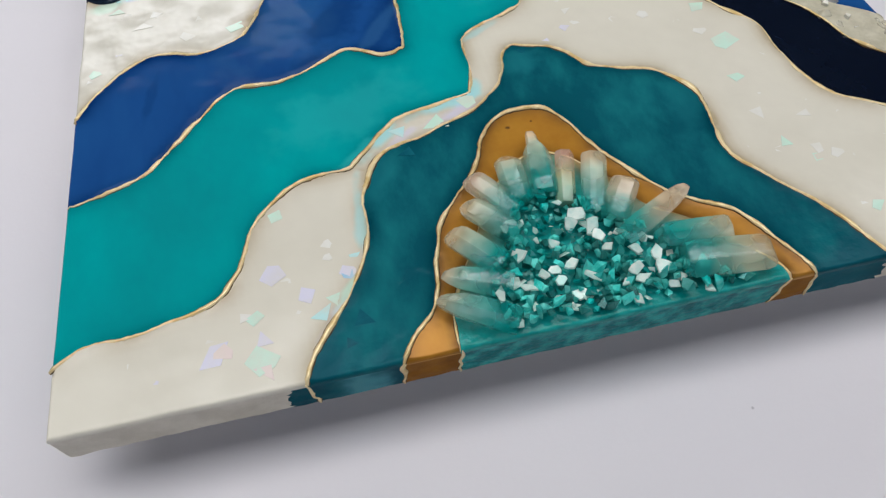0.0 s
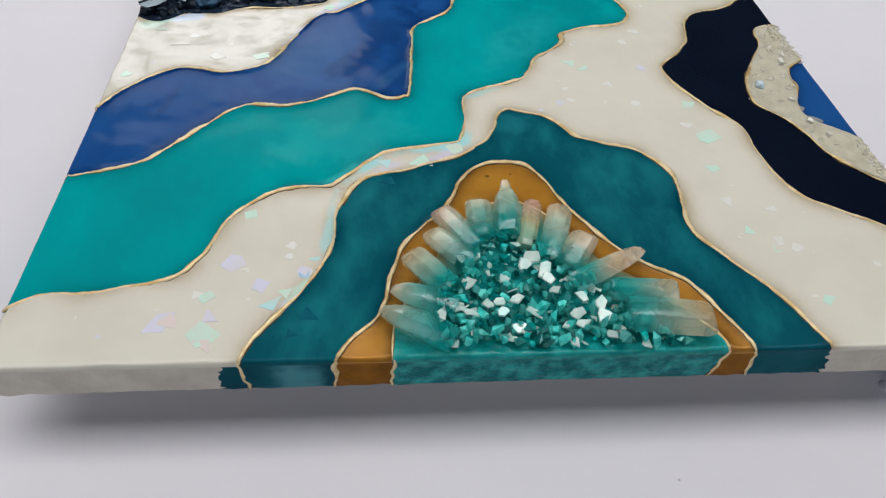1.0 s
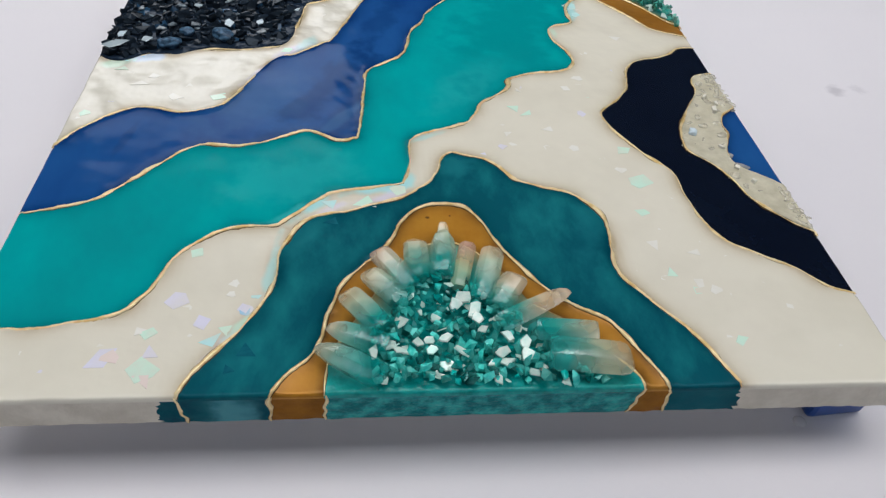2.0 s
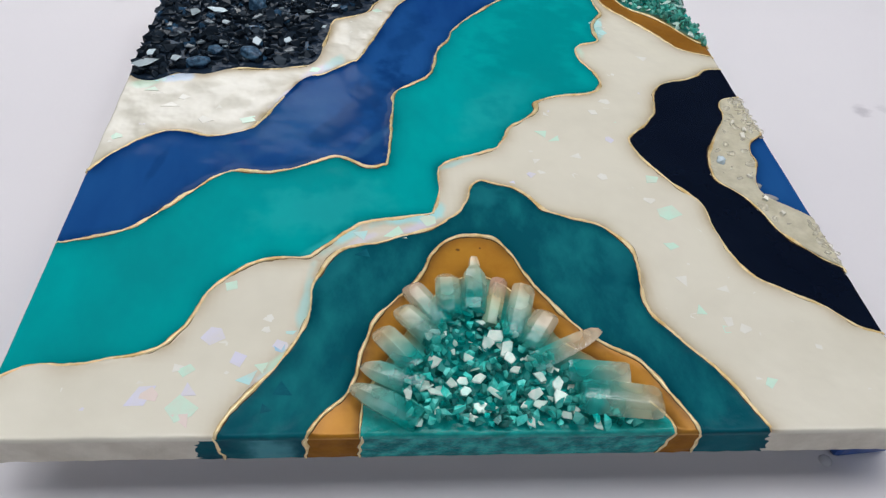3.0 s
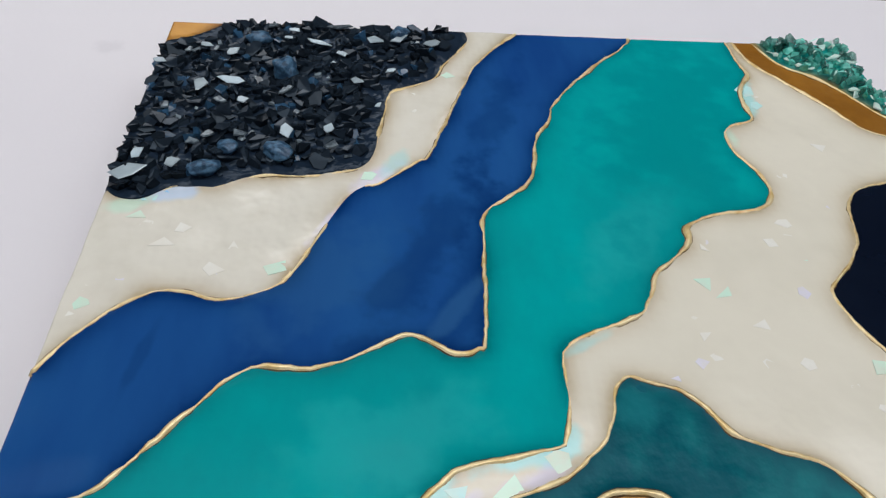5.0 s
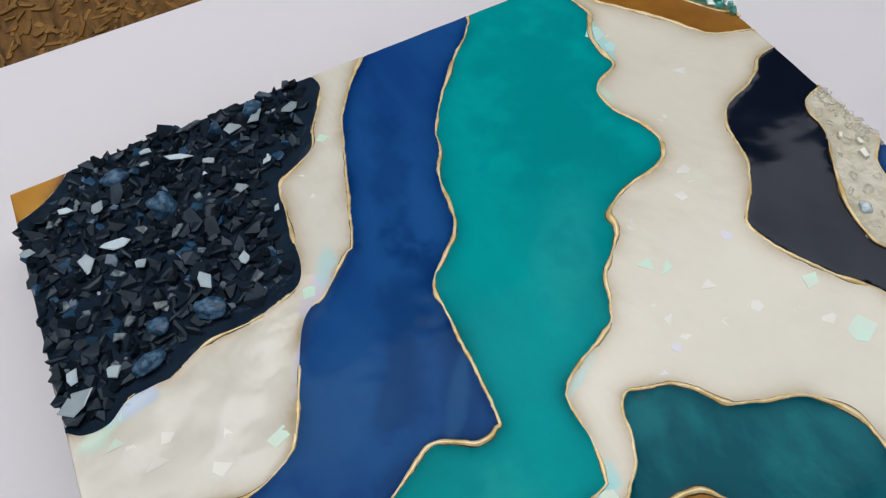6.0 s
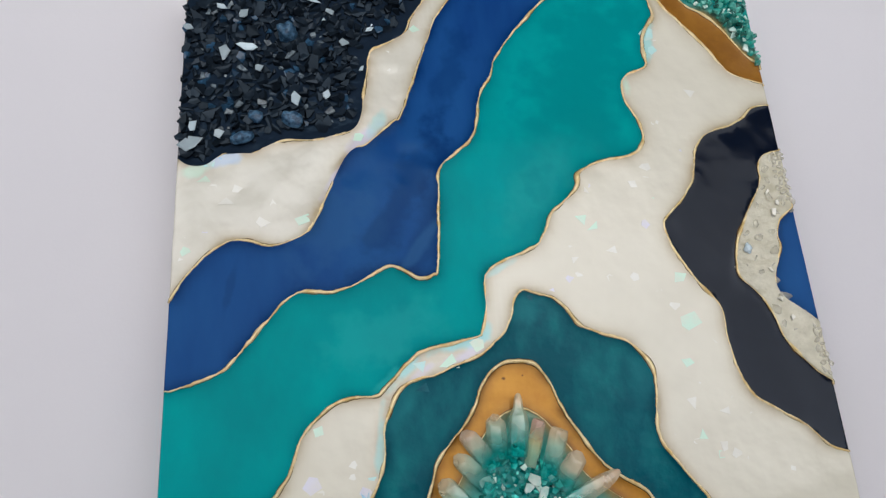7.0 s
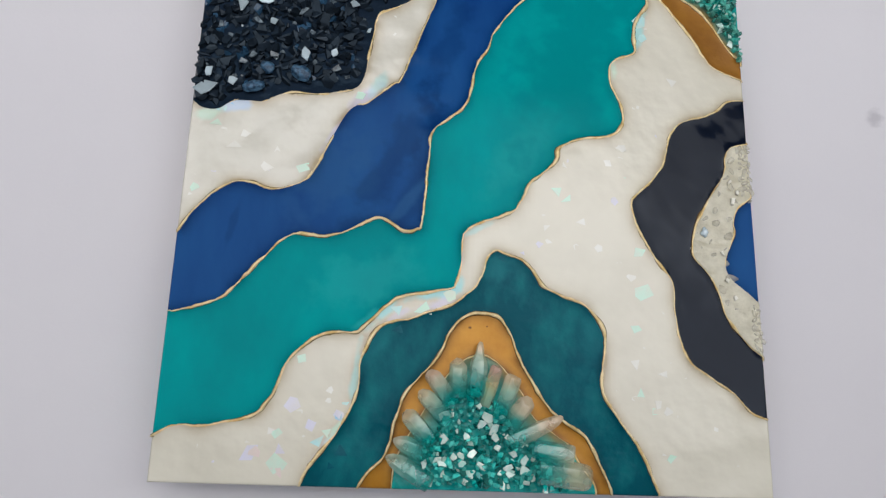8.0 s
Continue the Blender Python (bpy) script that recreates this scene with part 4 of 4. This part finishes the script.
seams = np.array([(p[0], p[1]) for line in (teal_lower, rust_outer, navy_outer, deep_outer, navy_geode, blue_upper) for p in line])
for i, (x, y) in enumerate(scatter(wide, pearl_loop, 300, 13) + scatter(wide, navy_geode + blue_upper[::-1], 90, 12)):
    if 6 < x < W - 8 and 6 < y < H - 6 and np.hypot(*(seams - (x, y)).T).min() > 6:
        flake(x, y, wide.uniform(3.0, 7.5), 3 if wide.random() < 0.9 else wide.choice((0, 2)), 400 + i, 0.10)

M_TINT = material("pale_teal_flake", (0.008, 0.135, 0.175), 0.2, alt=(0.004, 0.085, 0.125), scale=150, mix=1.0, specular=0.1)
FLAKES.append(M_TINT)
for i, (x, y, size) in enumerate(((118, 22, 13), (218, 154, 7), (150, 100, 10), (111, 13, 8))):
    flake(x, y, size, 6, 700 + i, 0.12)

# ---- supports under the painting ----
M_FOOT = material("blue_plastic", (0.02, 0.08, 0.32), 0.35, alt=(0.015, 0.06, 0.25), scale=60, bump=0.0001)
for fx, fy, turn in ((0.374, 0.008, 0.08), (0.06, 0.05, 0.0), (0.06, 0.32, 0.0), (0.32, 0.32, 0.0)):
    foot = part("support_block", box(bmesh.new(), (fx, fy, 0.750), (fx + 0.03, fy + 0.03, TOP - (DEEP + 0.2) * MM), 0.003, turn), M_FOOT, None)
    tagged(foot, "small blue plastic block propping up the painting", "support", "blocks under the painting")

drop = bmesh.new()
bmesh.ops.create_uvsphere(drop, u_segments=20, v_segments=10, radius=1.0, matrix=Matrix.Translation((0.372, 0.006, 0.750)) @ Matrix.Diagonal((0.0032, 0.0032, 0.0012, 1)))
M_DROP = material("clear_drop", (0.75, 0.74, 0.76), 0.15, alt=(0.68, 0.67, 0.70), scale=300, specular=0.6)
tagged(smooth(part("resin_drop", drop, M_DROP, None), 80), "small pale drop of resin on the white board", "resin drop")

# ---- chips, last ----
rng = random.Random(7)


def fill_bed(bed, loop, kinds, gap, size, sink, pile, limit, least=0.7, border=None, margin=0.0):
    """Covers a bed with chips, each a piece of its own."""
    places = scatter(rng, loop, 9000, gap)
    places = [q for q in places if 1.5 < q[0] < right(q[1]) + 0.5]
    if border is not None:
        places = [q for q in places if np.hypot(*(border - q).T).min() > margin]
    for i, (x, y) in enumerate(places):
        pick, total = rng.random(), 0.0
        for name, meshes, share, tilt, grow in kinds:
            total += share
            if pick < total:
                break
        z = sink + pile * rng.uniform(0.2, 1.0)
        s = size * rng.uniform(least, 1.35) * grow
        if i < limit:
            chip(name, rng.choice(meshes), x, y, z, s, tilt, rng, bed)


def shards(name, mat, seed, flat, count=8, soft=0.0):
    return [shard_mesh(name, mat, seed + i, flat, soft) for i in range(count)]


def plates(name, mat, seed, thick, count=8):
    return [plate_mesh(name, mat, seed + i, thick) for i in range(count)]


teal_kinds = [("glass_chip", plates("glass_chip", M_PALECHIP, 10, 0.1), 0.10, 45, 0.8), ("glass_chip", shards("glass_chip", M_TEALCHIP, 30, 0.42), 0.72, 80, 1.0), ("glass_chip", shards("glass_chip", M_DARKCHIP, 230, 0.42), 0.18, 80, 1.0)]
green_kinds = [teal_kinds[0][:2] + (0.17, 40, 0.9), ("glass_chip", shards("glass_chip", M_GREENCHIP, 210, 0.45), 0.83, 80, 1.0)]
navy_kinds = [("glass_chip", plates("glass_chip", M_GREYCHIP, 50, 0.2), 0.04, 25, 0.45), ("glass_chip", shards("glass_chip", M_BLUECHIP, 70, 0.6), 0.07, 40, 0.9), ("glass_chip", plates("glass_chip", M_DULLCHIP, 250, 0.25), 0.05, 30, 0.6),
              ("glass_chip", shards("glass_chip", M_NAVYCHIP, 90, 0.5), 0.80, 18, 1.0)]
clear_kinds = [("glass_chip", shards("glass_chip", M_CLEARCHIP, 110, 0.2, soft=0.04), 1.0, 12, 1.0)]


def inset(loop, by):
    """A loop drawn in towards its middle by a few millimetres."""
    mid = sum((Vector(p) for p in loop), Vector((0, 0))) / len(loop)
    return [Vector(p) + (mid - Vector(p)).normalized() * by for p in loop]


heap = glide([(172, 4), (168, 20), (172, 34), (186, 54), (202, 66), (216, 56), (228, 40), (240, 30), (246, 18), (268, 3)])
fill_bed(geode, heap, teal_kinds, 2.7, 5.6, 0.0, 5.2, 460, 0.5)
fill_bed(green_bed, [(min(p[0] + 2.0, 395), min(p[1] + 2.5, 388)) for p in rust_inner] + [(393, 388)], green_kinds, 3.0, 6.0, 0.3, 4.2, 260)
navy_loop = [(min(max(p[0], 1.0), 999), min(p[1], H - 1.0)) for p in inset(navy_geode[::-1] + corner_gold, 9.0)]
navy_loop = [(x if x > 14 else x - 6, y if y < H - 14 else y + 6) for x, y in navy_loop]
fill_bed(navy_bed, navy_loop, navy_kinds, 3.7, 8.6, -1.3, 2.4, 1000, border=np.array([(q[0], q[1]) for q in navy_geode if q[0] > 30]), margin=7.5)
fill_bed(clear_bed, inset(navy_inner + clear_inner[::-1], 2.5), clear_kinds, 8.0, 8.0, -0.3, 0.7, 200)
fill_bed(clear_bed, [(397, 96), (404, 95), (404, 130), (396, 134)], clear_kinds, 3.2, 5.0, 0.2, 0.8, 30)
fill_bed(clear_bed, [(392, 210), (402, 212), (402, 248), (392, 245)], clear_kinds, 3.2, 5.0, 0.2, 0.8, 30)

# larger silvered chips lying flat on the navy geode: x, y, length, width, turn
FLAT = [(25, 362, 6.5, 4.5, -30), (28, 326, 12, 5.5, -76), (42, 331, 9.5, 5, -8), (39, 355.5, 7, 6, 50), (2.5, 346, 7, 4.5, -20), (50, 314, 6.5, 5, 80), (74.5, 291, 10.5, 8, 95),
        (94.5, 293, 6, 5, 80), (106.5, 333.5, 6, 5, 20), (123.5, 343, 6, 4, 20), (118, 313, 3.8, 3.2, 40), (146, 371, 6.5, 5, 10), (128.5, 374, 8, 7, 20), (115, 372.5, 8.5, 5, 15),
        (84.5, 367.5, 11.5, 4, -28), (97.5, 357.5, 5.5, 4, -30), (70, 379.5, 5, 3.5, 0), (67.5, 371.5, 4, 2.8, 0), (25.5, 266.5, 7.5, 6, 70), (9, 273, 6, 5.5, 90), (8.5, 261.5, 12, 10.5, 20)]
DULL = [(39.5, 314.5, 8, 5, -30), (52.5, 289, 6, 5, -40), (38.5, 288, 6, 4.5, 20), (32, 282.5, 6, 5.5, 0), (71, 325, 8, 4, 30), (20, 357, 4.5, 3.5, 10),
        (31, 364, 3.5, 3, 70), (16, 357.5, 4, 3.5, 40), (95, 385, 13, 4, 10), (97, 282, 6.5, 5, 0), (57, 384, 6, 4, 20), (14, 309, 5, 4, 60)]
grey = plates("glass_chip", M_GREYCHIP, 150, 0.06)
dull = plates("glass_chip", M_DULLCHIP, 160, 0.12)


def laid(name, me, x, y, z, long, wide, turn, bed):
    """A chip laid at a place with its own length, width and turn."""
    ob = new(name, me)
    ob.parent = bed
    tilt = Euler((radians(rng.uniform(-7, 7)), radians(rng.uniform(-7, 7)), radians(turn)))
    ob.matrix_basis = Matrix.LocRotScale((x * MM, y * MM, TOP + z * MM), tilt, (long * 1.3 * MM, wide * 1.4 * MM, 6 * MM))
    return ob


for kind, rows in ((grey, FLAT), (dull, DULL)):
    for x, y, long, wide, turn in rows:
        laid("glass_chip", rng.choice(kind), x, y, 4.0 if kind is grey else 3.4, long, wide, turn, navy_bed)
blue = [stone_mesh("blue_stone", M_STONE, s) for s in (3, 8, 14)]
for x, y, size in ((68.5, 341, 15.5), (72.5, 276.5, 10), (51, 371, 9), (41, 264, 10), (49, 279, 7.5), (128, 380, 9)):
    chip("blue_stone", rng.choice(blue), x, y, 3.0 + 0.1 * (size - 7), size * 1.2, 8, rng, navy_bed)

# bright chips and one pale blue bead caught in the clear band: x, y, size
M_BEAD = material("pale_blue_bead", (0.66, 0.78, 0.84), 0.2, alt=(0.55, 0.68, 0.78), scale=200, specular=0.6)
glints = plates("glass_chip", M_GLINT, 170, 0.3)
for x, y, size in ((383, 218, 5), (388, 211, 5), (385, 204, 7), (375, 165, 4.5), (378, 146, 5), (383, 134, 5)):
    chip("glass_chip", rng.choice(glints), x, y, 2.0, size, 12, rng, clear_bed)
chip("glass_bead", stone_mesh("glass_bead", M_BEAD, 5), 362.5, 179.5, 1.9, 5.5, 5, rng, clear_bed)

# larger bright plates on the teal heap: x, y, size
BRIGHT = [(210, 46, 9.5), (206, 42, 7), (214, 39, 8), (214.5, 34, 6), (183, 48, 6), (181.5, 32, 7), (176, 19, 8), (181, 17, 6), (170, 16, 6), (196, 34, 5), (193, 22, 6), (200, 23, 8), (207, 16, 7), (200.5, 11, 8),
          (196, 6, 6), (194, 17, 6), (227, 24, 7), (234, 20, 7), (234, 14, 8), (223.5, 15, 6), (219, 12, 6), (220.5, 5, 7), (240, 9.5, 6), (249, 2.5, 7), (190, 37, 5), (188.5, 21, 6), (216.5, 27.5, 5), (204, 53, 5), (226, 12, 5), (205, 10, 5), (174, 4, 5)]
pale = plates("glass_chip", M_PALECHIP, 190, 0.08)
for x, y, size in BRIGHT:
    chip("glass_chip", rng.choice(pale), x, y, 6.0 if y > 12 else 3.0, size * 1.1, 24, rng, geode)
